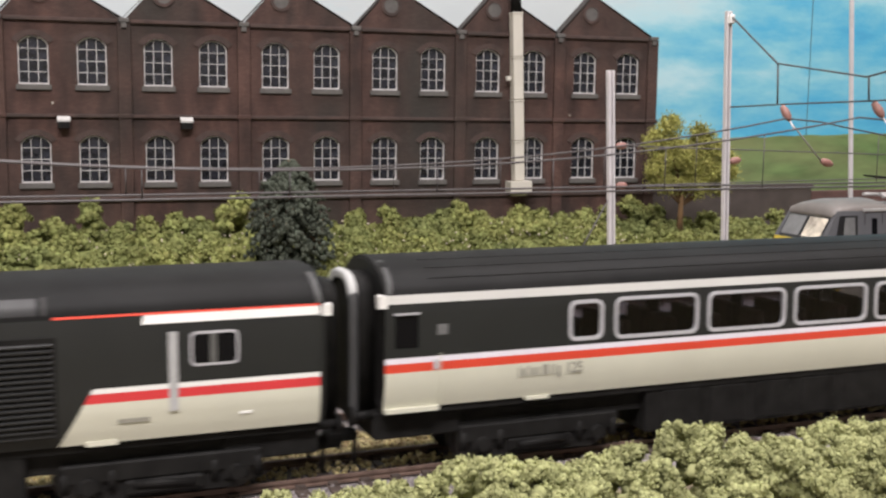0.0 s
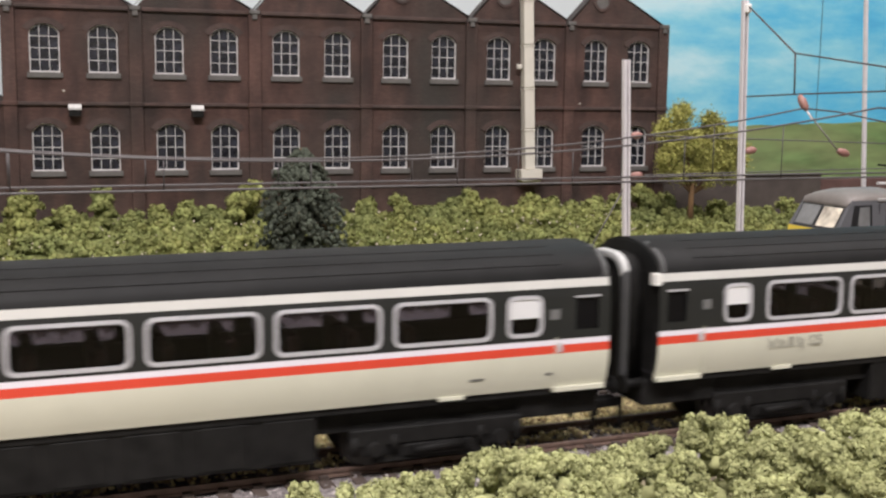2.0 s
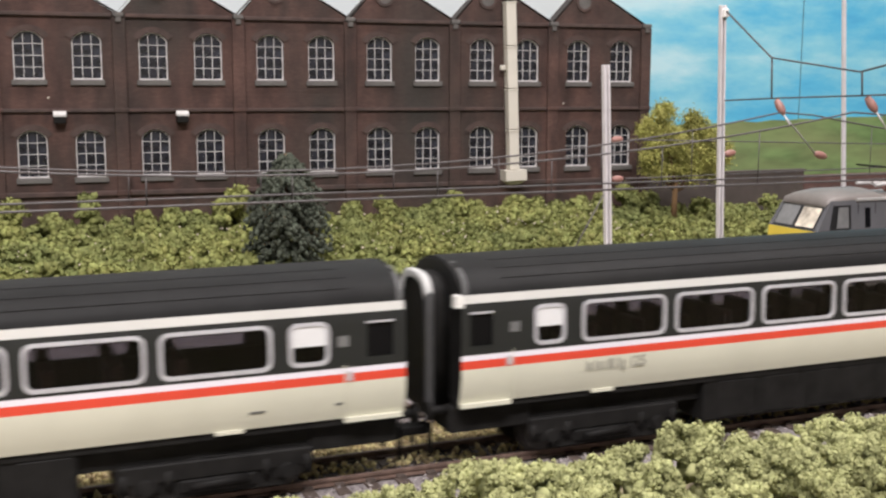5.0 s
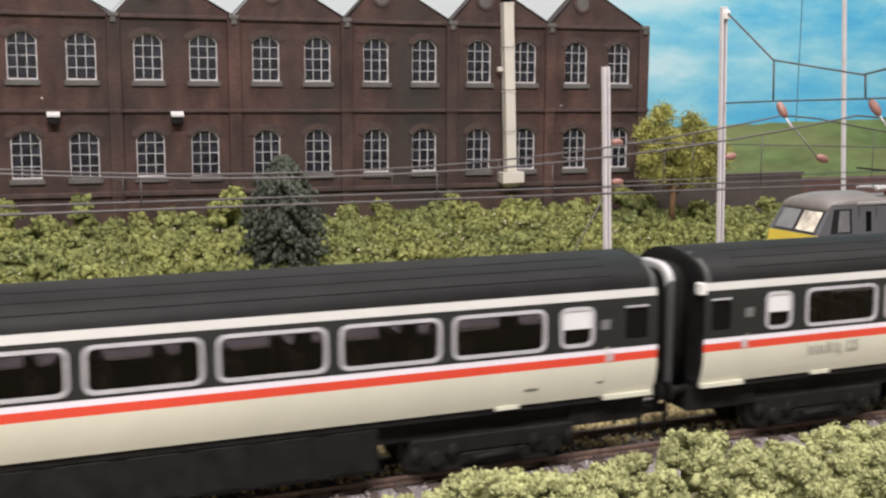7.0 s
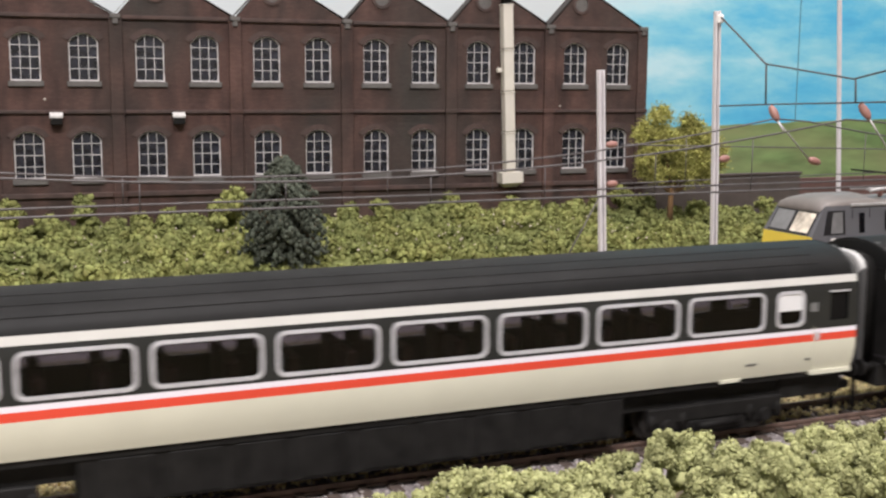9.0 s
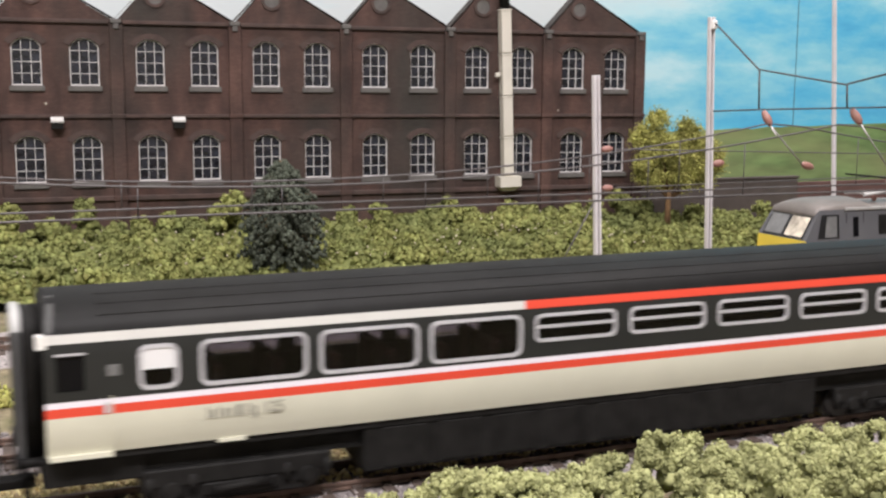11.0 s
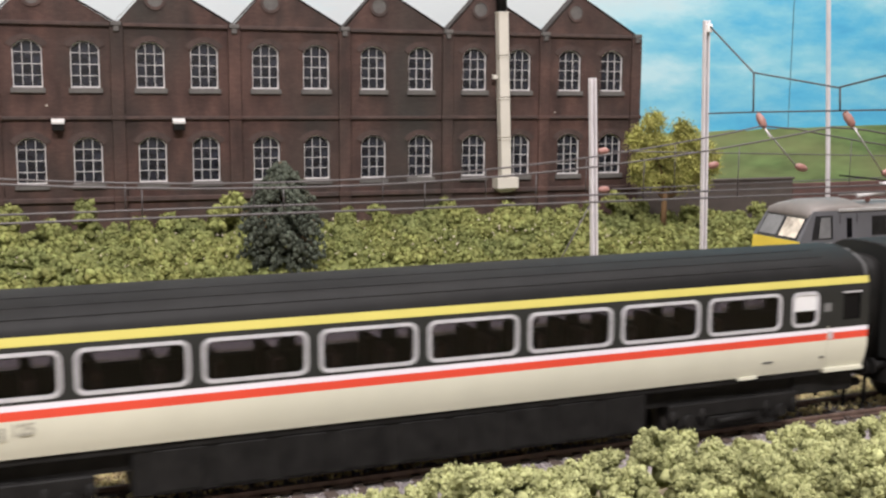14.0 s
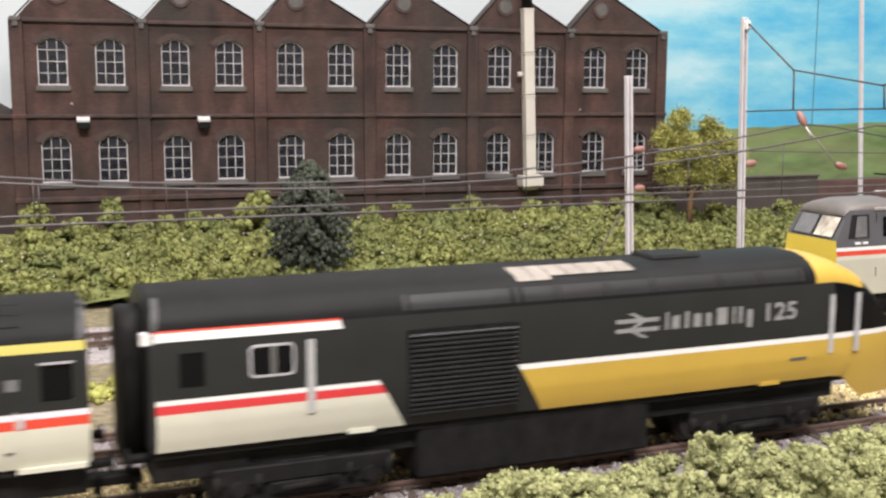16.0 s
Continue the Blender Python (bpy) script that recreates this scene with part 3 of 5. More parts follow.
def duct():
    root = thing("ventilation_duct", FACTORY @ at(-97.0, -4.5, 0, 0, 0, -2.0), "tall cream-white square ventilation duct on the factory front", "duct")
    for i, (z0, z1) in enumerate(((41, 67), (67.3, 93.5), (93.8, 121), (121.3, 149.5))):
        bm = bmesh.new()
        box(bm, -3.5, 3.5, -3.4, 3.6, z0, z1, 0.5)
        box(bm, -3.8, 3.8, -3.7, 3.8, z1 - 1.0, z1, 0.2)
        part("duct_section", bm, M["duct"], root)
    bm = bmesh.new()
    v = []
    for z, h, y0 in ((31.0, 4.0, -2), (34.0, 7.4, -6.0), (40.8, 7.4, -6.0)):
        v.append([bm.verts.new(p) for p in ((-h, y0, z), (h, y0, z), (h, 4.2, z), (-h, 4.2, z))])
    for a, b in zip(v[:-1], v[1:]):
        for i in range(4):
            bm.faces.new((a[i], a[(i + 1) % 4], b[(i + 1) % 4], b[i]))
    bm.faces.new(v[0][::-1]), bm.faces.new(v[-1])
    part("inlet_box", bm, M["duct"], root)
    bm = bmesh.new()
    box(bm, -7.5, -4.2, -1.5, 1.0, 106, 109, 0.3)
    part("bracket", bm, M["duct"], root)
    bm = bmesh.new()
    rod(bm, (0, 0, 149.5), (0, 0, 176), 3.4, 3.4, 14)
    part("flue", bm, M["black"], root, "black flue pipe")


duct()


def retaining_walls():
    bm = bmesh.new()
    box(bm, 372, 519, 408, 412, GROUND, 32.0, 0.4)
    box(bm, 371, 520, 407, 413, 32.0, 33.6, 0.3)
    solo("low_wall", bm, M["retaining"], "dark brown retaining wall beside the factory", "wall", kind="structure")
    bm = bmesh.new()
    box(bm, 519.5, 1400, 409, 413, GROUND, 28.6, 0.4)
    solo("low_wall", bm, M["retaining_red"], "dull red brick boundary wall below the painted hills", "wall", kind="structure")


retaining_walls()

# ---- tracks ----


def track(name, y, x0, x1, label, pitch=8.4):
    root = thing(name, at(0, y, RAIL), label, "track", "railway tracks", "structure")
    for yy in (-8.25, 8.25):
        bm = bmesh.new()
        box(bm, x0, x1, yy - 0.55, yy + 0.55, -0.7, 0)
        box(bm, x0, x1, yy - 0.25, yy + 0.25, -1.6, -0.6)
        box(bm, x0, x1, yy - 0.9, yy + 0.9, -2.0, -1.5)
        part("rail", bm, M["rail"], root)
    bm = bmesh.new()
    box(bm, -1.7, 1.7, -14.8, 14.8, -3.6, -2.0, 0.2)
    for yy in (-8.25, 8.25):
        box(bm, -1.2, 1.2, yy - 2.2, yy + 2.2, -1.95, -1.3)
    me = mesh_of("sleeper", bm, M["sleeper"])
    for i in range(int((x1 - x0) / pitch)):
        link("sleeper", me, root, at(x0 + 4 + i * pitch, 0, 0))
    return root


track("track", 0, -330, 620, "near track with rusty rails on brown sleepers")
track("track", 55, -330, 620, "second track with rusty rails on brown sleepers")
track("track", 134, 236, 620, "siding track under the parked electric locomotive")
track("track", 200, -330, 620, "far track with rusty rails and pale ballast")


def ballast():
    rng = np.random.default_rng(3)
    c, r = [], []
    for y0, w, n, x0, x1 in ((0, 30, 11000, -120, 330), (55, 24, 4600, -90, 330), (200, 30, 2600, -80, 420)):
        xs, ys = rng.uniform(x0, x1, n), rng.uniform(-w, w, n)
        keep = (np.abs(np.abs(ys) - 8.25) > 1.6)
        xs, ys = xs[keep], ys[keep]
        c.append(np.stack([xs, y0 + ys, np.full(len(xs), RAIL - 3.2) + rng.uniform(-0.2, 0.7, len(xs)) * (np.abs(ys) < 22)], 1))
        r.append(rng.uniform(0.5, 1.0, len(xs)))
    ob = cloud("ballast", np.concatenate(c), np.concatenate(r), 1, 0.28, M["ballast"], seed=3)
    tagged(ob, "pale grey and pinkish loose ballast stones between the tracks", "ballast", kind="stuff")
    bm = bmesh.new()
    for y0, w in ((0, 34), (55, 20), (200, 34)):
        v = [bm.verts.new(p) for p in ((-340, y0 - w, RAIL - 3.46), (640, y0 - w, RAIL - 3.46), (640, y0 + w, RAIL - 3.46), (-340, y0 + w, RAIL - 3.46))]
        u = [bm.verts.new(p) for p in ((-340, y0 - w + 6, RAIL - 2.6), (640, y0 - w + 6, RAIL - 2.6), (640, y0 + w - 6, RAIL - 2.6), (-340, y0 + w - 6, RAIL - 2.6))]
        bm.faces.new(u)
        for i in range(4):
            bm.faces.new((v[i], v[(i + 1) % 4], u[(i + 1) % 4], u[i]))
    tagged(solo("ballast_bed", bm, M["ballast"], "pale ballast shoulder under the tracks", "ballast", kind="structure"))
    # straw-coloured scatter between the first two tracks and weeds further off
    rng = np.random.default_rng(4)
    n = 17000
    ys = np.where(rng.random(n) < 0.08, rng.uniform(-1, 6.4, n), rng.uniform(10.2, 31, n))
    c = np.stack([rng.uniform(-110, 330, n), ys, RAIL + rng.uniform(-3.0, -1.4, n)], 1)
    ob = cloud("dry_grass", c, rng.uniform(0.6, 1.25, n), 0, 0.45, M["grass"], seed=4)
    tagged(ob, "straw-yellow dry grass scatter between two tracks", "grass", kind="stuff")
    n = 3500
    c = np.stack([rng.uniform(-110, 330, n), rng.normal(118, 6, n), RAIL + rng.uniform(-3.4, -0.6, n)], 1)
    ob = cloud("weeds", c, rng.uniform(0.6, 1.7, n), 1, 0.45, M["ytree"], seed=5)
    tagged(ob, "yellow-green weeds growing between two tracks", "weeds", kind="stuff")


ballast()

# ---- foliage ----


def hill_z(x, y):
    """Height of the overgrown bank in front of the factory."""
    t = min(1.0, max(0.0, (y - 284) / 92))
    fall = 1.0 if x < 300 else max(0.35, 1 - (x - 300) / 260)
    return -2 + 17 * fall * t ** 0.9 + 3.0 * noise.noise((x * 0.03, y * 0.03, 0.7))


def hedge():
    rng = np.random.default_rng(11)
    c, r = [], []
    for _ in range(2900):
        x, y = rng.uniform(-130, 520), 283 + 100 * rng.random()
        c.append((x, y, hill_z(x, y) + rng.uniform(-2.6, -0.4)))
        r.append(rng.uniform(1.6, 2.8))

    def clump(x, y, z, size):
        """Lumps over the upper half of a rounded cushion."""
        for _ in range(int(5 + size * 2.6)):
            d = rng.normal(size=3)
            d /= np.linalg.norm(d)
            k = rng.uniform(0.55, 1.0)
            c.append((x + d[0] * size * k, y + d[1] * size * k * 0.9, z + (abs(d[2]) * 0.95 - 0.15) * size * k))
            r.append(rng.uniform(1.2, 2.5) * (0.8 + size * 0.05))

    for _ in range(640):
        x, y = rng.uniform(-130, 520), 285 + 94 * rng.random()
        size = rng.choice([3.2, 4.6, 6.2, 8.0], p=[0.3, 0.3, 0.25, 0.15])
        clump(x, y, hill_z(x, y) + rng.uniform(-0.8, 1.2), size)
    for x, z, size in ((-100, 30, 7), (-78, 33, 8), (-48, 33, 8), (-52, 26, 8), (-9, 35, 5), (-9, 28, 6), (-28, 25, 6), (8, 22, 6), (22, 24, 6), (38, 26, 7), (52, 24, 7), (66, 30, 6), (75, 37, 6),
                       (145, 26, 5.5), (165, 27, 6), (186, 20, 6), (203, 25, 7), (212, 29, 6), (224, 24, 7), (254, 26, 7), (268, 24, 7), (284, 20, 6), (300, 21, 6), (318, 24, 6), (335, 30, 6), (342, 26, 7), (356, 24, 7),
                       (398, 18, 7), (412, 15, 7), (426, 13, 7), (440, 13, 6), (455, 19, 6), (470, 16, 7), (490, 14, 7)):
        clump(x, 370, z - size * 0.75, size)
        clump(x + rng.uniform(-3, 3), 366, z - size * 1.3, size)
        clump(x + rng.uniform(-4, 4), 362, max(hill_z(x, 362), z - size * 2.0), size * 0.9)
    c, r = np.array(c), np.array(r)
    # crumbs scattered over the lumps
    k = 16
    d = rng.normal(size=(len(c), k, 3))
    d /= np.linalg.norm(d, axis=2)[..., None]
    cc = (c[:, None, :] + d * (r[:, None, None] * rng.uniform(0.75, 1.2, size=(len(c), k, 1)))).reshape(-1, 3)
    a = cloud("hedge", c, r * 0.86, 1, 0.22, M["hedge"], seed=12, waves=0.8)
    tagged(a, "olive-green clump foliage bank below the factory", "bushes", kind="stuff")
    b = cloud("hedge_tufts", cc, rng.uniform(0.55, 1.25, len(cc)), -1, 0.25, M["hedge"], seed=13)
    tagged(b, "small crumbly tufts over the olive-green bank", "bushes", kind="stuff")
    # soil under the bank
    bm = bmesh.new()
    xs, ys = np.linspace(-330, 640, 98), np.linspace(276, 405, 22)
    g = [[bm.verts.new((x, y, hill_z(x, y) - 1.6)) for y in ys] for x in xs]
    for i in range(len(xs) - 1):
        for j in range(len(ys) - 1):
            bm.faces.new((g[i][j], g[i + 1][j], g[i + 1][j + 1], g[i][j + 1])).smooth = True
    solo("bank", bm, M["turf"], "green turf bank under the bushes", "ground", kind="structure")
    # pale blossom flecks
    n = 420
    x, y = rng.uniform(-110, 330, n), rng.uniform(300, 378, n)
    c = np.array([(a_, b_, hill_z(a_, b_) + 3.6) for a_, b_ in zip(x, y)])
    ob = cloud("blossom", c, rng.uniform(0.3, 0.75, n), 1, 0.3, M["blossom"], seed=14)
    tagged(ob, "pale cream blossom flecks on the bushes", "blossom", kind="stuff")


M["blossom"] = mat("pale_blossom", (0.55, 0.48, 0.38), 0.9, var=0.15, bump=0)
hedge()


def near_bushes():
    rng = np.random.default_rng(21)
    groups = ((-8, -57, 12.5), (4, -58, 11.5), (14, -57, 12.0), (25, -57, 13.0), (37, -57, 15.5), (44, -58, 14.5), (54, -57, 12.5), (66, -57, 13.5), (78, -57, 14.0), (90, -57, 18.0), (99, -58, 15.0),
              (111, -57, 12.0), (121, -58, 12.5), (133, -57, 14.5), (145, -58, 13.0), (157, -57, 13.0), (170, -58, 13.0), (184, -60, 13.0), (0, -72, 11), (18, -74, 12), (36, -74, 14), (54, -75, 14), (72, -74, 15),
              (90, -75, 16), (108, -74, 15), (126, -75, 15), (144, -74, 14), (40, -90, 13), (60, -91, 14), (82, -91, 15), (104, -91, 15), (126, -91, 14))
    for gx, gy, gz in groups:
        c, r = [], []
        # uneven foam heads of many sizes over the cushion, then a solid heart
        for _ in range(34):
            d = rng.normal(size=3)
            d /= np.linalg.norm(d)
            k = rng.uniform(0.6, 1.0)
            big = rng.random() ** 2
            c.append((gx + d[0] * 6.8 * k, gy + d[1] * 6.8 * k, max(GROUND + 2, gz - 8.2 + d[2] * 5.0 * k)))
            r.append(0.9 + 1.7 * big)
        heads = len(c)
        for _ in range(20):
            c.append((gx + rng.normal(0, 4.6), gy + rng.normal(0, 4.6), rng.uniform(GROUND + 1, gz - 9.5)))
            r.append(rng.uniform(2.2, 3.0))
        c, r = np.array(c), np.array(r)

        def shell(k, lo, hi):
            d = rng.normal(size=(heads, k, 3))
            d /= np.linalg.norm(d, axis=2)[..., None]
            return (c[:heads, None, :] + d * (r[:heads, None, None] * rng.uniform(lo, hi, size=(heads, k, 1)))).reshape(-1, 3)

        knobs, flakes = shell(26, 0.45, 0.95), shell(190, 0.75, 1.25)
        root = thing("bush", at(0, 0, 0), "light olive-green clump foliage bush beside the near track", "bush", "near bushes")
        for nm, cs, rs, sub, rough, waves in (("clump", c, r * 0.70, 2, 0.2, 1.2), ("sprig", knobs, rng.uniform(0.30, 0.75, len(knobs)), 1, 0.45, 1.0),
                                              ("foliage", flakes, rng.uniform(0.16, 0.46, len(flakes)), -1, 0.4, 0.0)):
            ob = cloud(nm, cs, rs, sub, rough, M["hedge_near"], seed=int(gx) + 300 + len(cs), waves=waves)
            ob.parent = root


near_bushes()


def conifer():
    root = thing("conifer_tree", at(86.5, 302, -3.5), "dark blue-green conifer model tree in front of the factory", "tree")
    bm = bmesh.new()
    rod(bm, (0, 0, -5), (0, 0, 30), 2.2, 1.3, 10)
    rod(bm, (0, 0, 30), (0, 0, 55), 1.3, 0.4, 8)
    rng = np.random.default_rng(31)
    prof = lambda z: np.interp(z, [2, 9, 20, 32, 42, 52, 61], [14, 18, 21, 21, 19, 14, 5.5])
    c, r, tips = [], [], []
    for _ in range(430):
        z, a = 5 + 57 * rng.random() ** 0.9, rng.uniform(0, 2 * math.pi)
        rr = prof(z) * rng.uniform(0.80, 1.12)
        drop = rr * rng.uniform(0.12, 0.40)
        if rng.random() < 0.3:
            rod(bm, (0, 0, z + 1), (rr * 0.85 * math.cos(a), rr * 0.85 * math.sin(a), z - drop * 0.7), 0.5, 0.2, 5)
        n = 6
        for k in range(n):
            t = 0.35 + 0.65 * k / (n - 1)
            c.append((rr * t * math.cos(a) + rng.normal(0, 0.5), rr * t * math.sin(a) + rng.normal(0, 0.5), z - drop * t * t + rng.normal(0, 0.4)))
            r.append(rng.uniform(1.0, 1.6) * (1.15 - 0.45 * t))
    part("trunk", bm, M["bark"], root)
    c, r = np.array(c), np.array(r)
    ob = cloud("crown", c, r, 2, 0.25, M["conifer"], squash=(0.85, 0.85, 1.25), seed=32)
    ob.parent = root
    k = 12
    d = rng.normal(size=(len(c), k, 3))
    d /= np.linalg.norm(d, axis=2)[..., None]
    cc = (c[:, None, :] + d * r[:, None, None] * 1.15 + np.array((0, 0, -0.3))).reshape(-1, 3)
    ob = cloud("needles", cc, rng.uniform(0.22, 0.5, len(cc)), 0, 0.4, M["conifer"], squash=(0.8, 0.8, 1.6), seed=33)
    ob.parent = root


conifer()


def yellow_tree():
    root = thing("tree", at(359, 345, 4), "yellow-green broadleaf model tree with a thin brown trunk", "tree")
    rng = np.random.default_rng(41)
    bm = bmesh.new()
    rod(bm, (0, 0, 0), (0.5, 0, 30), 2.4, 1.5, 9)
    blobs = []
    for x, y, z, s in ((-15, 0, 72, 10), (-22, 2, 66, 8), (-10, -2, 60, 11), (-20, 0, 54, 7), (14, 0, 66, 11), (24, 1, 58, 10), (20, -2, 48, 11), (34, 0, 46, 8), (5, 0, 50, 13), (-4, 2, 42, 11),
                       (-18, 0, 40, 8), (28, 2, 38, 8), (8, -2, 38, 9), (-24, -1, 48, 5), (36, 0, 56, 6), (12, 1, 74, 7), (-12, 0, 80, 6)):
        x, z, s = x * 0.97 + 2, (z - 40) * 0.93 + 38, s * 1.04
        rod(bm, (0.5, 0, 26 + rng.uniform(-4, 6)), (x * 0.9, y, z - 3), 1.0, 0.35, 6)
        for _ in range(int(s * 7)):
            d = rng.normal(size=3)
            d *= s * rng.random() ** 0.5 / np.linalg.norm(d)
            blobs.append((x + d[0], y + d[1], z + d[2] * 0.85))
    part("trunk", bm, M["bark"], root)
    c = np.array(blobs)
    ob = cloud("crown", c, rng.uniform(0.6, 1.4, len(c)), 1, 0.35, M["ytree"], seed=42)
    ob.parent = root
    k = 30
    cc = (c[:, None, :] + rng.normal(0, 1.9, size=(len(c), k, 3))).reshape(-1, 3)
    ob = cloud("leaves", cc, rng.uniform(0.4, 0.8, len(cc)), -1, 0.3, M["ytree"], squash=(1, 1, 0.9), seed=43)
    ob.parent = root


yellow_tree()

# ---- overhead line ----


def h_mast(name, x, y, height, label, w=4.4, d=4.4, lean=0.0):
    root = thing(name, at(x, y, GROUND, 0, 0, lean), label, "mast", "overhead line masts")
    bm = bmesh.new()
    box(bm, -w / 2, -w / 2 + 0.8, -d / 2, d / 2, 0, height, 0.15)
    box(bm, w / 2 - 0.8, w / 2, -d / 2, d / 2, 0, height, 0.15)
    box(bm, -w / 2 + 0.9, w / 2 - 0.9, d / 2 - 0.6, d / 2 - 0.1, 0, height)
    part("column", bm, M["galv"], root)
    bm = bmesh.new()
    box(bm, -w / 2 - 2.5, w / 2 + 2.5, -d / 2 - 2.5, d / 2 + 2.5, 0, 3.5, 0.4)
    part("foundation", bm, M["stone_sill"], root)
    return root


def bead(bm, a, b, r):
    """A ribbed insulator between two points."""
    a, b = Vector(a), Vector(b)
    q = (b - a).to_track_quat("Z", "Y").to_matrix()
    n, m_ = 9, 12
    rings = []
    for i in range(n + 1):
        t = i / n
        rr = r * (0.35 + 0.55 * math.sin(math.pi * min(1, max(0, t))) ** 0.6) * (1.0 if i % 2 else 0.86)
        rings.append([bm.verts.new(a.lerp(b, t) + q @ Vector((rr * math.cos(2 * math.pi * k / m_), rr * math.sin(2 * math.pi * k / m_), 0))) for k in range(m_)])
    for u, v in zip(rings[:-1], rings[1:]):
        for k in range(m_):
            bm.faces.new((u[k], u[(k + 1) % m_], v[(k + 1) % m_], v[k])).smooth = True
    bm.faces.new(rings[0][::-1]), bm.faces.new(rings[-1])


M["arm_grey"] = mat("dull_grey_arm", (0.38, 0.37, 0.36), 0.5, 0.2, var=0.1, bump=0)


def overhead():
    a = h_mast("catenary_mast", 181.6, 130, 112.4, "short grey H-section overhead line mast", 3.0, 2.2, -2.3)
    bm = bmesh.new()
    tube(bm, [(-1, 0, 60), (-25, 18, 5)], 0.35)
    part("stay_wire", bm, M["wire"], a)
    for z in (81.5, 65):
        bm = bmesh.new()
        bead(bm, (2.4, 0, z), (7.6, 0, z), 1.8)
        part("insulator", bm, M["insulator"], a)
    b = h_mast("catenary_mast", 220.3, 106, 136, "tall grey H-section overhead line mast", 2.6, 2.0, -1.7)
    bm = bmesh.new()
    bead(bm, (2.3, 0.5, 76), (7.8, 1.0, 76.5), 1.8)
    part("insulator", bm, M["insulator"], b)
    bm = bmesh.new()
    box(bm, -0.9, 1.6, -2.4, 0, 131.0, 134.6, 0.4)
    part("span_clamp", bm, M["white"], b)
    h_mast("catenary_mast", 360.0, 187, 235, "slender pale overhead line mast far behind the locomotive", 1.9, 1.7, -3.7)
    h_mast("catenary_mast", 226, -620, 155, "grey H-section mast on the far side of the headspan")
    hs = thing("headspan", at(0, 0, 0), "thin wire headspan with brown insulators over two tracks", "overhead wires")
    bm = bmesh.new()
    tube(bm, [(216.6, 104, 125.0), (219.0, 77.8, 106.0), (223.2, 35.1, 100.2), (226, -60, 118), (226, -620, 140)], 0.36)
    part("span_wire", bm, M["wire"], hs)
    bm = bmesh.new()
    tube(bm, [(217.6, 104, 89.5), (219.6, 77.8, 90.6), (225.0, 35.1, 92.0), (226, -60, 95), (226, -620, 96)], 0.34)
    part("cross_wire", bm, M["wire"], hs)
    for x, y, z0, z1 in ((219.2, 77.8, 90.6, 106.0), (224.0, 35.1, 92, 100.2)):
        bm = bmesh.new()
        tube(bm, [(x, y, z1), (x + 0.6, y, z0)], 0.36)
        part("drop_wire", bm, M["wire"], hs)
    for (x, y, z), (x2, y2, z2) in (((217.4, 72.0, 90.2), (218.8, 69.0, 84.6)), ((225.6, 34, 91.6), (227.6, 31, 86.3))):
        bm = bmesh.new()
        bead(bm, (x, y, z), (x2, y2, z2), 1.9)
        part("insulator", bm, M["insulator"], hs)
        bm = bmesh.new()
        tube(bm, [(x2, y2, z2), (x2 + 1.2, y2 - 2, z2 - 3.5)], 0.32)
        part("hanger", bm, M["galv"], hs)
    for (a0, a1, b0) in (((218.8, 69, 84.6), (240.5, 76, 69.2), (246.5, 76.5, 67.6)), ((227.6, 31, 86.3), (248, 37, 69), (254, 37.5, 68.4))):
        bm = bmesh.new()
        tube(bm, [a0, a1], 0.28)
        part("registration_arm", bm, M["arm_grey"], hs)
        bm = bmesh.new()
        bead(bm, a1, b0, 1.8)
        part("insulator", bm, M["insulator"], hs)
    # running wires
    def run(label, y, z_of, r, x0=-330, x1=620, n=60):
        w = thing("running_wire", at(0, 0, 0), label, "overhead wire", "running wires")
        bm = bmesh.new()
        xs = np.linspace(x0, x1, n)
        tube(bm, [(x, y(x), z_of(x)) for x in xs], r, 5)
        part("wire", bm, M["wire"], w)
    def cat(x, low, mid):
        s = ((x - 222 + 197) % 394) - 197
        return low + (abs(s) - 197) ** 2 * mid
    run("sagging catenary wire above the second track", lambda x: 69, lambda x: cat(x, 68.4, 4.6e-4), 0.33)
    run("sagging catenary wire above the near track", lambda x: 31, lambda x: cat(x, 70.0, 4.4e-4), 0.33)
    run("level contact wire above the second track", lambda x: 69, lambda x: 60.9, 0.36)
    run("level contact wire above the near track", lambda x: 31, lambda x: 62.6, 0.36)
    run("wire anchored on the short mast", lambda x: 130 + (x - 188) * 0.02, lambda x: 73.0 - 0.03 * (x - 188), 0.28, 188, 620, 8)
    run("lower wire anchored on the short mast", lambda x: 130 + (x - 188) * 0.02, lambda x: 56.6 + 0.008 * (x - 188), 0.28, 188, 620, 8)
    dr = thing("dropper_set", at(0, 0, 0), "short dropper wires between catenary and contact wire", "overhead wire")
    for y, lo, z1 in ((69, 68.4, 60.9), (31, 70.0, 62.6)):
        for x in (-150, -110, -60, -22, 18, 62, 100, 140, 178, 262, 300, 340, 390):
            bm = bmesh.new()
            tube(bm, [(x, y, cat(x, lo, 4.5e-4)), (x, y, z1)], 0.2, 4)
            part("dropper", bm, M["wire"], dr)


overhead()

# ---- the train ----
COACH = 304.05
GAP = 13.33
END = 1.8            # the body starts this far from the coach's origin
PROFILE = ((6, 15.0), (13, 16.25), (16, 17.25), (20, 18.0), (34, 18.0), (38, 17.8), (40, 17.55), (42, 17.2), (43.3, 16.8), (45, 15.7), (46.8, 13.3), (48.4, 9.6), (49.4, 5.0), (49.8, 0.0))


def half_width(z):
    for (z0, w0), (z1, w1) in zip(PROFILE[:-1], PROFILE[1:]):
        if z <= z1:
            return w0 + (w1 - w0) * (z - z0) / (z1 - z0)
    return 0.0


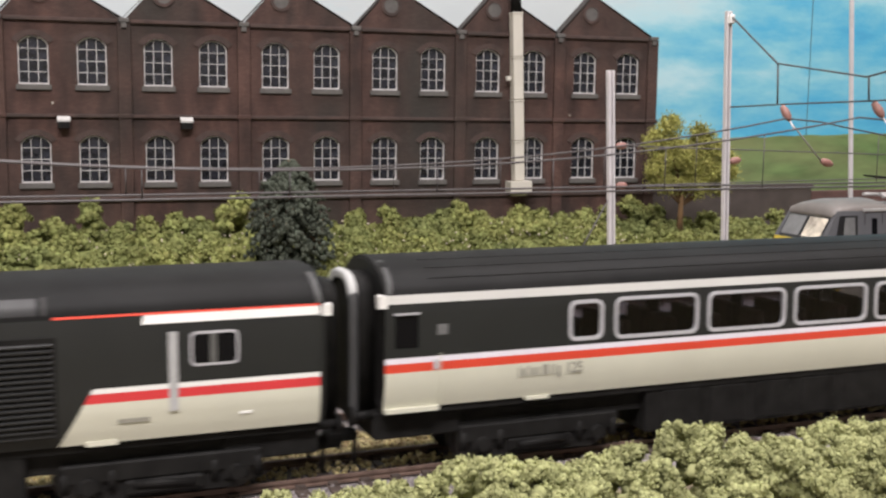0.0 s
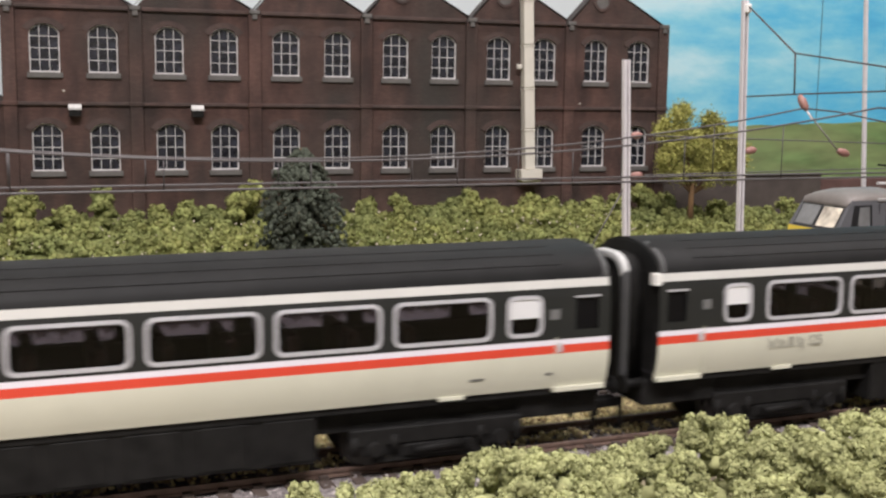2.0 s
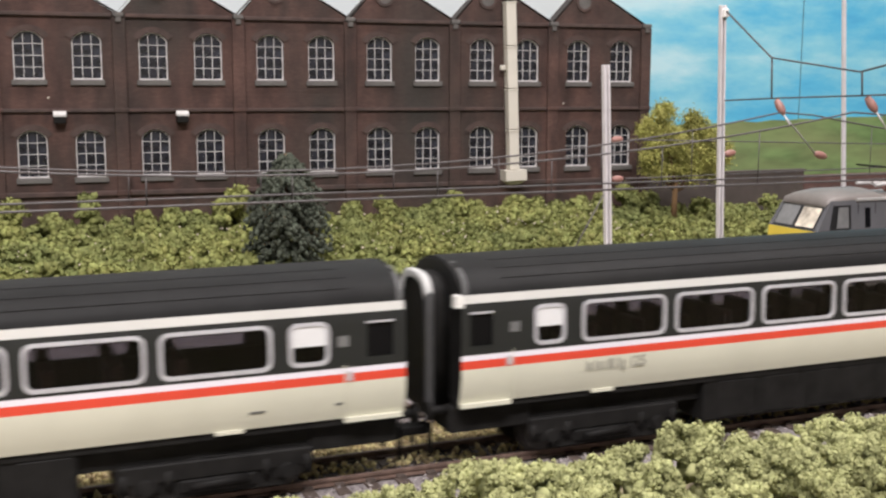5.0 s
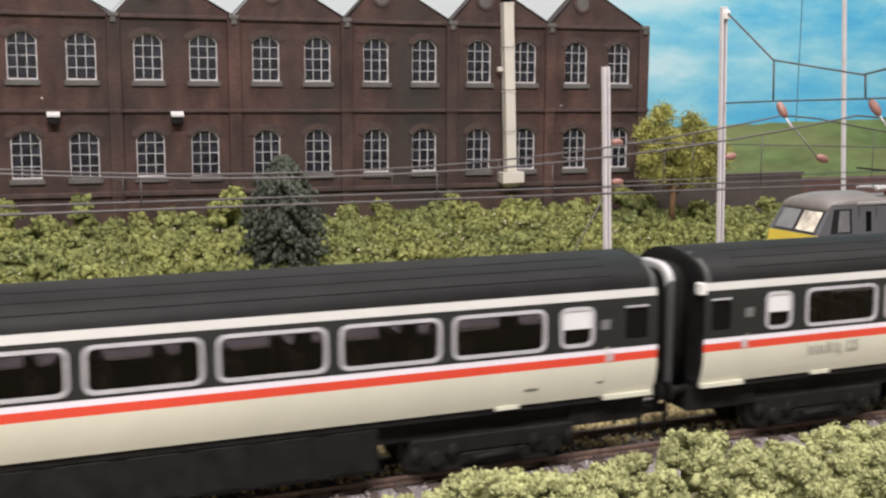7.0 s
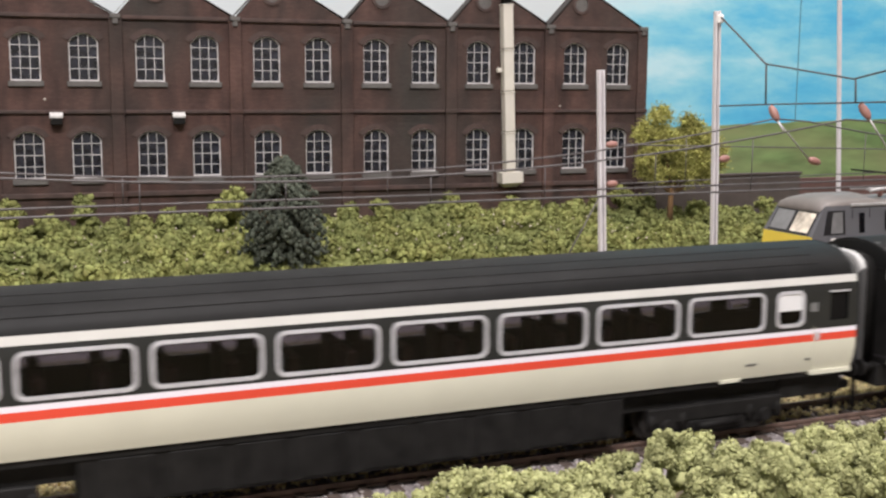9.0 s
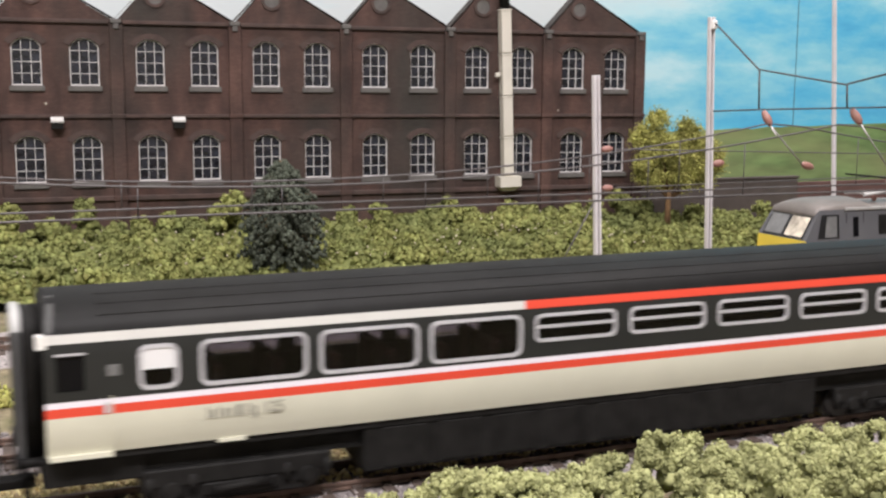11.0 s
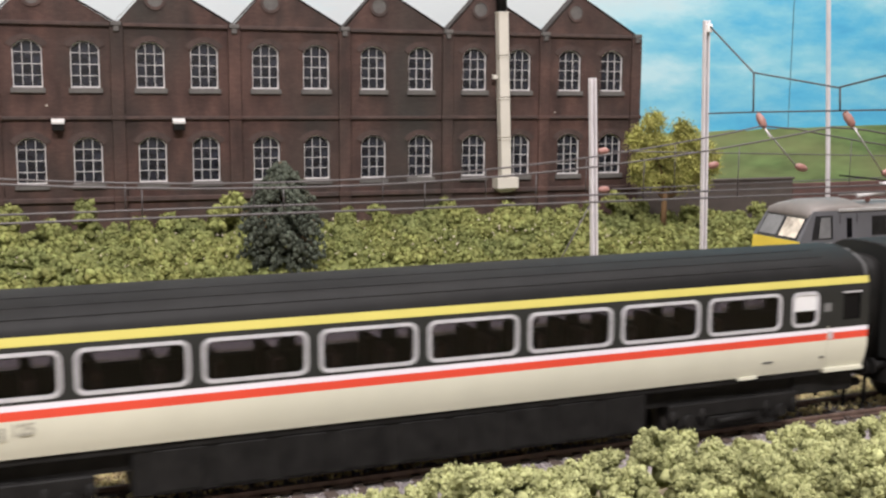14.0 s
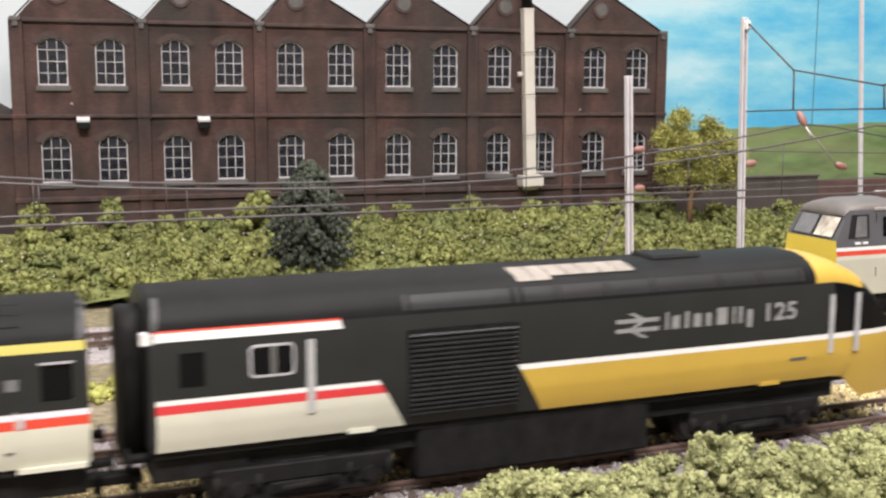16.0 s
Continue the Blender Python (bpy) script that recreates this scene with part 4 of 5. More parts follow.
def side_grid(bm, u0, u1, zs, mats, holes, side, off=0.0):
    """One body side from z-rows, with rectangular holes (u0, u1, z0, z1). mats: one material index a row."""
    us = sorted({u0, u1, *[h[0] for h in holes], *[h[1] for h in holes]})
    rows = sorted({*zs, *[h[2] for h in holes], *[h[3] for h in holes]})
    for i in range(len(us) - 1):
        for j in range(len(rows) - 1):
            cu, cz = (us[i] + us[i + 1]) / 2, (rows[j] + rows[j + 1]) / 2
            if any(h[0] < cu < h[1] and h[2] < cz < h[3] for h in holes):
                continue
            k = max(n for n, z in enumerate(zs) if z < cz)
            q = [(us[i], rows[j]), (us[i + 1], rows[j]), (us[i + 1], rows[j + 1]), (us[i], rows[j + 1])]
            v = [bm.verts.new((a, side * (half_width(b) + off), b)) for a, b in q]
            f = bm.faces.new(v if side < 0 else v[::-1])
            f.material_index = mats[k]
            f.smooth = True


def patch(bm, z0, z1, ua, ub, uc, ud, side, off=0.15, wide=None):
    """A painted panel on the side: bottom from ua to ub, top from uc to ud."""
    n = max(2, int((z1 - z0) / 1.2))
    prev = None
    for i in range(n + 1):
        t = i / n
        z = z0 + (z1 - z0) * t
        y = side * ((wide or half_width)(z) + off)
        zz = z + (0.25 if wide else 0.0)
        cur = [bm.verts.new((ua + (uc - ua) * t, y, zz)), bm.verts.new((ub + (ud - ub) * t, y, zz))]
        if prev:
            bm.faces.new((prev[0], prev[1], cur[1], cur[0]) if side < 0 else (prev[1], prev[0], cur[0], cur[1])).smooth = True
        prev = cur


def ring(bm, u0, u1, z0, z1, width, side, r=2.2, proud=0.3):
    o, i_ = rounded(u0, u1, z0, z1, r), rounded(u0 + width, u1 - width, z0 + width, z1 - width, max(0.5, r - width * 0.7))
    y = lambda z, d: side * (half_width(z) + d)
    A = [bm.verts.new((a, y(b, proud), b)) for a, b in o]
    B = [bm.verts.new((a, y(b, proud), b)) for a, b in i_]
    C = [bm.verts.new((a, y(b, -0.05), b)) for a, b in o]
    D = [bm.verts.new((a, y(b, -0.7), b)) for a, b in i_]
    n = len(o)
    for k in range(n):
        j = (k + 1) % n
        for q in ((A[k], A[j], B[j], B[k]), (C[k], C[j], A[j], A[k]), (B[k], B[j], D[j], D[k])):
            bm.faces.new(q if side > 0 else q[::-1])


def quad(bm, u0, u1, z0, z1, side, off):
    v = [bm.verts.new((a, side * (half_width(b) + off), b)) for a, b in ((u0, z0), (u1, z0), (u1, z1), (u0, z1))]
    bm.faces.new(v if side < 0 else v[::-1])


def slab(bm, u0, u1, z0, z1, side, off, thick=0.4):
    y0, y1 = sorted((side * (half_width((z0 + z1) / 2) + off - thick), side * (half_width((z0 + z1) / 2) + off)))
    box(bm, u0, u1, y0, y1, z0, z1)


def bogie(parent, u, length=47, wheelbase=34, wheel_r=6.0):
    root = thing_part("bogie", parent, at(u, 0, RAIL))
    for s in (-1, 1):
        bm = bmesh.new()
        y0, y1 = sorted((s * 12.6, s * 14.6))
        box(bm, -length / 2, length / 2, y0, y1, 6.6, 11.2, 0.4)
        box(bm, -wheelbase / 2, wheelbase / 2, s * 13.0 - 0.8, s * 13.0 + 0.8, 2.2, 10)
        box(bm, -length / 2 + 14, length / 2 - 14, y0, y1 + (0.8 if s > 0 else 0), 3.2, 6.6, 0.5)
        for w in (-1, 1):
            c = w * wheelbase / 2
            box(bm, c - 3.2, c + 3.2, y0, y1, 4.0, 9.8, 0.5)
            rod(bm, (c, s * 14.0, 6.0), (c, s * 15.6, 6.0), 2.2, 1.9, 10)
            for d in (-5.2, 5.2):
                rod(bm, (c + d, s * 13.7, 4.6), (c + d, s * 13.7, 9.4), 1.2, 1.2, 8)
        rod(bm, (-7, s * 15.2, 5.0), (7, s * 15.2, 5.8), 1.0, 1.0, 8)
        part("side_frame", bm, M["black"], root)
    for w in (-1, 1):
        bm = bmesh.new()
        for s in (-1, 1):
            rod(bm, (w * wheelbase / 2, s * 7.0, wheel_r), (w * wheelbase / 2, s * 9.6, wheel_r), wheel_r, wheel_r - 0.3, 24)
            rod(bm, (w * wheelbase / 2, s * 6.4, wheel_r), (w * wheelbase / 2, s * 7.2, wheel_r), wheel_r + 0.9, wheel_r + 0.9, 24)
        rod(bm, (w * wheelbase / 2, -8, wheel_r), (w * wheelbase / 2, 8, wheel_r), 1.0, 1.0, 8)
        part("wheelset", bm, M["wheel"], root)
    bm = bmesh.new()
    box(bm, -6, 6, -12.6, 12.6, 6.0, 11.5, 0.4)
    part("bolster", bm, M["black"], root)


M["seam_pale"] = mat("grey_roof_rib", (0.05, 0.05, 0.049), 0.6, var=0.2, bump=0)
M["notice"] = mat("grey_notice", (0.15, 0.15, 0.15), 0.5, var=0.1, bump=0)
M["rack"] = mat("brown_rack", (0.09, 0.055, 0.045), 0.7, var=0.4, scale=45, bump=0)
M["wheel"] = mat("dull_wheel_steel", (0.05, 0.047, 0.045), 0.45, 0.5, var=0.2, bump=0.05)


def text_part(name, body, size, material, parent, u, z, y, squeeze=1.0):
    cu = bpy.data.curves.new(name, "FONT")
    cu.body, cu.size, cu.extrude, cu.space_character = body, size * MM, 0.00005, 1.0
    cu.offset = size * MM * 0.022
    tmp = bpy.data.objects.new(name, cu)
    scene.collection.objects.link(tmp)
    me = bpy.data.meshes.new_from_object(tmp.evaluated_get(bpy.context.evaluated_depsgraph_get()))
    bpy.data.objects.remove(tmp)
    me.materials.clear()
    me.materials.append(material)
    me.transform(Matrix.Diagonal((squeeze, 1, 1, 1)))
    ob = link(name, me, parent, pose(u * MM, y * MM, z * MM, 90, 0, 0))
    return ob


def title(size, material, parent, u, z, y, squeeze):
    """A service title as a row of plain upright bars, then its number."""
    bm = bmesh.new()
    for a, b, lo, hi in ((0.08, 0.18, 0, 0.68), (0.34, 0.62, 0, 0.52), (0.84, 0.98, 0, 0.66), (1.18, 1.46, 0, 0.53), (1.66, 1.86, 0, 0.52),
                         (2.10, 2.50, 0, 0.69), (2.73, 2.83, 0, 0.68), (2.98, 3.12, 0, 0.66), (3.32, 3.54, -0.2, 0.52)):
        k = size * squeeze
        box(bm, u + a * k, u + b * k, y - 0.05, y + 0.05, z + lo * size, z + hi * size)
    part("lettering", bm, material, parent)
    text_part("lettering", "125", size, material, parent, u + 3.934 * size * squeeze, z, y, squeeze)


HOOP = [(-9.4, 9), (-9.4, 38), (-9.1, 41), (-8.0, 43.4), (-6.0, 45.0), (-3.5, 45.7), (0.0, 45.9)]


def hoop_outline(grow):
    half = [(y * (9.4 + grow) / 9.4, z + (grow if z > 20 else 0)) for y, z in HOOP]
    return half + [(-y, z) for y, z in half[-2::-1]]


def gangway(parent, u0, u1, rim=None):
    """Corridor connection from u0 to u1; with rim, a rounded hoop over its outer end, lit top in rim."""
    bm = bmesh.new()
    o = hoop_outline(0.0)
    a = [bm.verts.new((u0 + (1.2 if rim else 0), y, z)) for y, z in o]
    b = [bm.verts.new((u1, y, z)) for y, z in o]
    for i in range(len(o)):
        k = (i + 1) % len(o)
        bm.faces.new((a[i], a[k], b[k], b[i])).smooth = True
    bm.faces.new(a[::-1]), bm.faces.new(b)
    bmesh.ops.recalc_face_normals(bm, faces=bm.faces[:])
    part("gangway", bm, M["black"], parent, "black corridor connection between two coaches")
    if not rim:
        return
    bm = bmesh.new()
    rows = [[bm.verts.new((u, y, z)) for y, z in hoop_outline(g)] for u, g in ((u0 + 0.3, -1.4), (u0, 0.2), (u0 + 0.3, 0.6), (u0 + 1.2, 0.9), (u0 + 2.1, 0.6), (u0 + 2.4, 0.05))]
    for p_, q in zip(rows[:-1], rows[1:]):
        for i in range(len(o) - 1):
            bm.faces.new((p_[i], p_[i + 1], q[i + 1], q[i])).smooth = True
    bmesh.ops.recalc_face_normals(bm, faces=bm.faces[:])
    # highlight painted in: pale colour on the hoop's top, dark rubber below
    for f in bm.faces:
        f.material_index = int(f.calc_center_median().z < 40.5)
    part("gangway_hoop", bm, [rim, M["rubber"]], parent, "dark rubber hoop round the corridor connection, highlight painted on top")


def coupling(parent, u, d):
    bm = bmesh.new()
    x0, x1 = sorted((u, u + d * 9))
    box(bm, x0, x1, -2.5, 2.5, 1.6, 4.0, 0.3)
    x2, x3 = sorted((u - d * 24, u - d * 0.5))
    box(bm, x2, x3, -13.2, 13.2, 4.4, 11.6, 0.4)
    for s in (-1, 1):
        rod(bm, (u + d * 2.4, s * 6.5, 6.0), (u + d * 2.4, s * 6.5, -3.2), 0.7, 0.7, 8)
    for s in (-1, 1):
        rod(bm, (u - d, s * 11.5, 10.8), (u + d * 4.6, s * 11.5, 10.8), 1.2, 1.2, 10)
        rod(bm, (u + d * 4.4, s * 11.5, 10.8), (u + d * 5.2, s * 11.5, 10.8), 2.6, 2.6, 14)
    part("coupling", bm, M["black"], parent)


def coach_body(root, L, bands, holes, roof_from=42.0):
    """Body sides with openings, roof with ribs, ends, floor. bands: (z0, z1, index) rows."""
    zs = [b[0] for b in bands] + [bands[-1][1]]
    mats = [b[2] for b in bands]
    for s in (-1, 1):
        bm = bmesh.new()
        side_grid(bm, END, L, zs, mats, holes, s)
        bmesh.ops.remove_doubles(bm, verts=bm.verts[:], dist=0.01)
        part("body_side", bm, [M["cream"], M["red"], M["stripe_white"], M["coach_grey"]], root)
    bm = bmesh.new()
    pr = [(z, w) for z, w in PROFILE if z >= roof_from]
    sec = [(-w, z) for z, w in pr] + [(w, z) for z, w in pr[-2::-1]]
    us = (END, END + 1.5, L - 1.5, L)
    drop = (0.8, 0.0, 0.0, 0.8)
    grid = [[bm.verts.new((u, y * (1 - d * 0.02), 42 + (z - 42) * (1 - d * 0.12))) for y, z in sec] for u, d in zip(us, drop)]
    for i in range(len(us) - 1):
        for j in range(len(sec) - 1):
            bm.faces.new((grid[i][j], grid[i + 1][j], grid[i + 1][j + 1], grid[i][j + 1])).smooth = True
    for g in (grid[0], grid[-1][::-1]):
        bm.faces.new(g)
    part("roof", bm, M["roof"], root)
    for y in (-15.0, -11.4, -6.5, 6.5, 11.4, 15.0):
        z = [zz for zz, w in PROFILE if w <= abs(y) + 0.01][0]
        zz = z - 0.15
        for (z0, w0), (z1, w1) in zip(PROFILE[:-1], PROFILE[1:]):
            if z0 >= 42 and w1 <= abs(y) <= w0:
                zz = z0 + (z1 - z0) * (w0 - abs(y)) / (w0 - w1)
        bm = bmesh.new()
        box(bm, 14, L - 14, y - 0.25, y + 0.25, zz - 0.6, zz + 0.07)
        part("roof_rib", bm, M["roof"], root)
    for u in (END + 0.4, L - 2.3):
        for s in (-1, 1):
            bm = bmesh.new()
            patch(bm, 42.2, 49.2, u, u + 1.6, u + 1.2, u + 2.6, s, 0.3)
            part("roof_end_rib", bm, M["seam_pale"], root, "grey rib across the roof end")
    # ends, set back, and floor
    for u0, u1 in ((END + 0.3, END + 1.3), (L - 1.3, L - 0.3)):
        bm = bmesh.new()
        sec2 = [(-w + 0.15, z) for z, w in PROFILE if z >= 13] + [(w - 0.15, z) for z, w in PROFILE[::-1] if z >= 13 and w > 0]
        a = [bm.verts.new((u0, y, z)) for y, z in sec2]
        b = [bm.verts.new((u1, y, z)) for y, z in sec2]
        bm.faces.new(a), bm.faces.new(b[::-1])
        for i in range(len(sec2)):
            j = (i + 1) % len(sec2)
            bm.faces.new((a[i], a[j], b[j], b[i]))
        part("end_wall", bm, M["black"], root)
    for s in (-1, 1):
        bm = bmesh.new()
        slab(bm, END - 1.5, END + 0.7, 38.8, 42.0, s, 0.25, 2.4)
        part("corner_lamp", bm, M["white"], root, "white square end lamp at roof level")
    bm = bmesh.new()
    box(bm, END + 0.4, L - 0.5, -15.6, 15.6, 11.2, 13.6)
    box(bm, 2.0, L - 2.0, -12.4, 12.4, 5.6, 11.4)
    part("underframe", bm, M["black"], root)


def passenger_coach(name, label, band_mats, kinds, guard=False, lettering=True):
    """kinds: one letter a window bay: S standard, B buffet, - none. band_mats: (u0, u1, material)."""
    L = COACH
    root = thing(name, at(0, 0, 0), label, "railway coach", "train coaches")
    e1, pitch, w = 36.86, 29.5, 26.59
    holes, rings, panes = [], [], []
    for i, k in enumerate(kinds):
        u = e1 + i * pitch
        if k == "S":
            rings.append((u, u + w, 27.1, 38.4, 0.9, 2.3))
            holes.append((u + 0.8, u + w - 0.8, 27.9, 37.6))
        if k == "B":
            rings.append((u + 0.8, u + w - 0.4, 30.4, 38.1, 0.85, 2.0))
            holes.append((u + 1.5, u + w - 1.1, 31.2, 37.3))
    small = [(52.6, 63.0)] if guard else [(22.6, 32.0)]
    small.append((273.9, 284.2))
    smalls = []
    for n, (a, b) in enumerate(small):
        buffet_small = kinds[-1] == "B" and n == 1
        z0, z1 = (30.9, 37.6) if buffet_small else (27.4, 38.2)
        rings.append((a, b, z0, z1, 0.95, 2.2))
        holes.append((a + 0.85, b - 0.85, z0 + 0.85, z1 - 0.85))
        smalls.append((a, b, z0, z1, buffet_small))
    for d in ((4.4, 10.6), (L - 10.2, L - 3.4)):
        holes.append((d[0], d[1], 28.6, 37.2))
    bands = ((13.0, 14.5, 0), (14.5, 16.0, 0), (16.0, 18.0, 0), (18.0, 20.0, 0), (20.0, 22.55, 0), (22.55, 24.8, 1), (24.8, 26.25, 2), (26.25, 39.5, 3), (39.5, 42.0, 3))
    coach_body(root, L, bands, holes)
    for u0, u1, mm in band_mats:
        for s in (-1, 1):
            bm = bmesh.new()
            patch(bm, 39.75, 41.95, u0, u1, u0, u1, s, 0.12)
            part("cant_rail_band", bm, M[mm], root)
    for s in (-1, 1):
        for (a, b, z0, z1, wd, r) in rings:
            win = thing_part("window", root)
            bm = bmesh.new()
            ring(bm, a, b, z0, z1, wd, s, r)
            part("frame", bm, M["frame_silver"], win)
            bm = bmesh.new()
            quad(bm, a + wd * 0.6, b - wd * 0.6, z0 + wd * 0.6, z1 - wd * 0.6, s, -0.35)
            part("pane", bm, M["glass"], win)
            if z0 > 30:
                bm = bmesh.new()
                slab(bm, a + 0.8, b - 0.8, (z0 + z1) / 2 - 0.05, (z0 + z1) / 2 + 0.75, s, 0.25, 0.6)
                part("glazing_bar", bm, M["frame_silver"], win)
        for a, b, z0, z1, buf in smalls:
            if guard and a < 100 or buf:
                continue
            bm = bmesh.new()
            slab(bm, a + 0.9, b - 0.9, (z0 + z1) / 2 - 0.5, z1 - 0.9, s, -0.1, 0.2)
            part("frosted_pane", bm, M["blind"], root, "white frosted upper pane of the lavatory window")
    for d0, d1, u0, u1 in ((4.4, 10.6, 2.2, 16.5), (L - 10.2, L - 3.4, L - 16.0, L - 0.8)):
        for s in (-1, 1):
            door = thing_part("door", root)
            bm = bmesh.new()
            quad(bm, d0, d1, 28.6, 37.2, s, -0.5)
            part("pane", bm, M["blackglass"], door)
            bm = bmesh.new()
            slab(bm, d0 - 0.3, d1 + 0.3, 37.0, 37.5, s, 0.25, 0.5)
            part("window_rail", bm, M["frame_silver"], door)
            bm = bmesh.new()
            slab(bm, u0, u1, 12.1, 13.2, s, 1.3, 2.2)
            part("footstep", bm, M["cream"], door, "cream footboard under the door")
            bm = bmesh.new()
            e = u1 if u0 < 50 else u0
            slab(bm, e - 0.15, e + 0.15, 13.8, 27, s, 0.12, 0.3)
            part("door_edge", bm, M["cream"], door)
            bm = bmesh.new()
            hx = u1 - 1.2 if u0 < 50 else u0 + 1.2
            slab(bm, hx - 0.7, hx + 0.7, 22.9, 25.4, s, 0.35, 0.3)
            part("handle", bm, M["frame_silver"], door)
    for u in ((17.0,) if kinds[-1] == "B" else (17.0, L - 16.4)):
        for s in (-1, 1):
            bm = bmesh.new()
            slab(bm, u - 1.4, u + 1.4, 31.6, 34.2, s, 0.12, 0.2)
            part("notice", bm, M["notice"], root, "small grey square notice")
    for u, wd in ((L - 38.0, 1.9), (L - 17.5, 0.9)):
        for s in (-1, 1):
            bm = bmesh.new()
            slab(bm, u - wd, u + wd, 16.9, 17.5, s, 0.12, 0.3)
            part("filler_slot", bm, M["lettering"], root, "small dark slot low on the cream side")
    if lettering:
        u = 38.0
        title(4.1, M["faint_lettering"], root, u, 19.0, -18.05, 0.86)
    # underfloor equipment skirt, vents and lamps
    bm = bmesh.new()
    box(bm, 79, L - 79, -15.2, 15.2, -0.8, 12.0, 0.6)
    part("equipment_skirt", bm, M["black"], root)
    for k in range(9):
        u = 84 + k * 16
        for s in (-1, 1):
            bm = bmesh.new()
            y0, y1 = sorted((s * 15.1, s * 15.5))
            box(bm, u, u + 12, y0, y1, 0.2, 10.8, 0.2)
            part("equipment_door", bm, M["black"], root)
    for u in (44.5, L - 44.5):
        for s in (-1, 1):
            bm = bmesh.new()
            slab(bm, u - 3.4, u + 3.4, 12.3, 13.2, s, 0.55, 1.2)
            part("lamp_bracket", bm, M["cream"], root)
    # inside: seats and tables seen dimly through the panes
    # near-black lining, floor and ceiling carry the inside's shade in their colour
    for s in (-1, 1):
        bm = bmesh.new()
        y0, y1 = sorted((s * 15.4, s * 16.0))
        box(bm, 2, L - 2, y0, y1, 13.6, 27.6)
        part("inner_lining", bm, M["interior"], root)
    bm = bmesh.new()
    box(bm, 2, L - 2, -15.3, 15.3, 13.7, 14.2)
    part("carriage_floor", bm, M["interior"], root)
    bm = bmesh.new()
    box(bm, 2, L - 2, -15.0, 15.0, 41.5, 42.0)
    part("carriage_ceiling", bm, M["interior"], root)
    bm = bmesh.new()
    for k in range(15):
        u = 40 + k * 14.8
        if kinds[min(7, int((u - 36) / 29.5))] == "S":
            box(bm, u, u + 3.0, -15, -2, 14, 31.5, 0.5)
            box(bm, u, u + 3.0, 2, 15, 14, 31.5, 0.5)
    if bm.verts:
        part("seat_row", bm, M["seat"], root)
    else:
        bm.free()
    for s in (-1, 1):
        bm = bmesh.new()
        y0, y1 = sorted((s * 9.5, s * 15.0))
        box(bm, 34, L - 34, y0, y1, 36.6, 37.4)
        part("luggage_rack", bm, M["rack"], root)
    gangway(root, COACH - 1, COACH + 0.6)
    gangway(root, -4.8, END + 0.6, M["hoop_top_lit"])
    coupling(root, L, 1)
    coupling(root, 0, -1)
    bogie(root, 47)
    bogie(root, L - 47)
    return root


def hood_width(z):
    """Half-width of the power car's roof at height z."""
    t = min(1.0, max(0.0, (z - 42) / 8.2))
    return 17.2 * math.sqrt(1 - t * t) ** 0.72


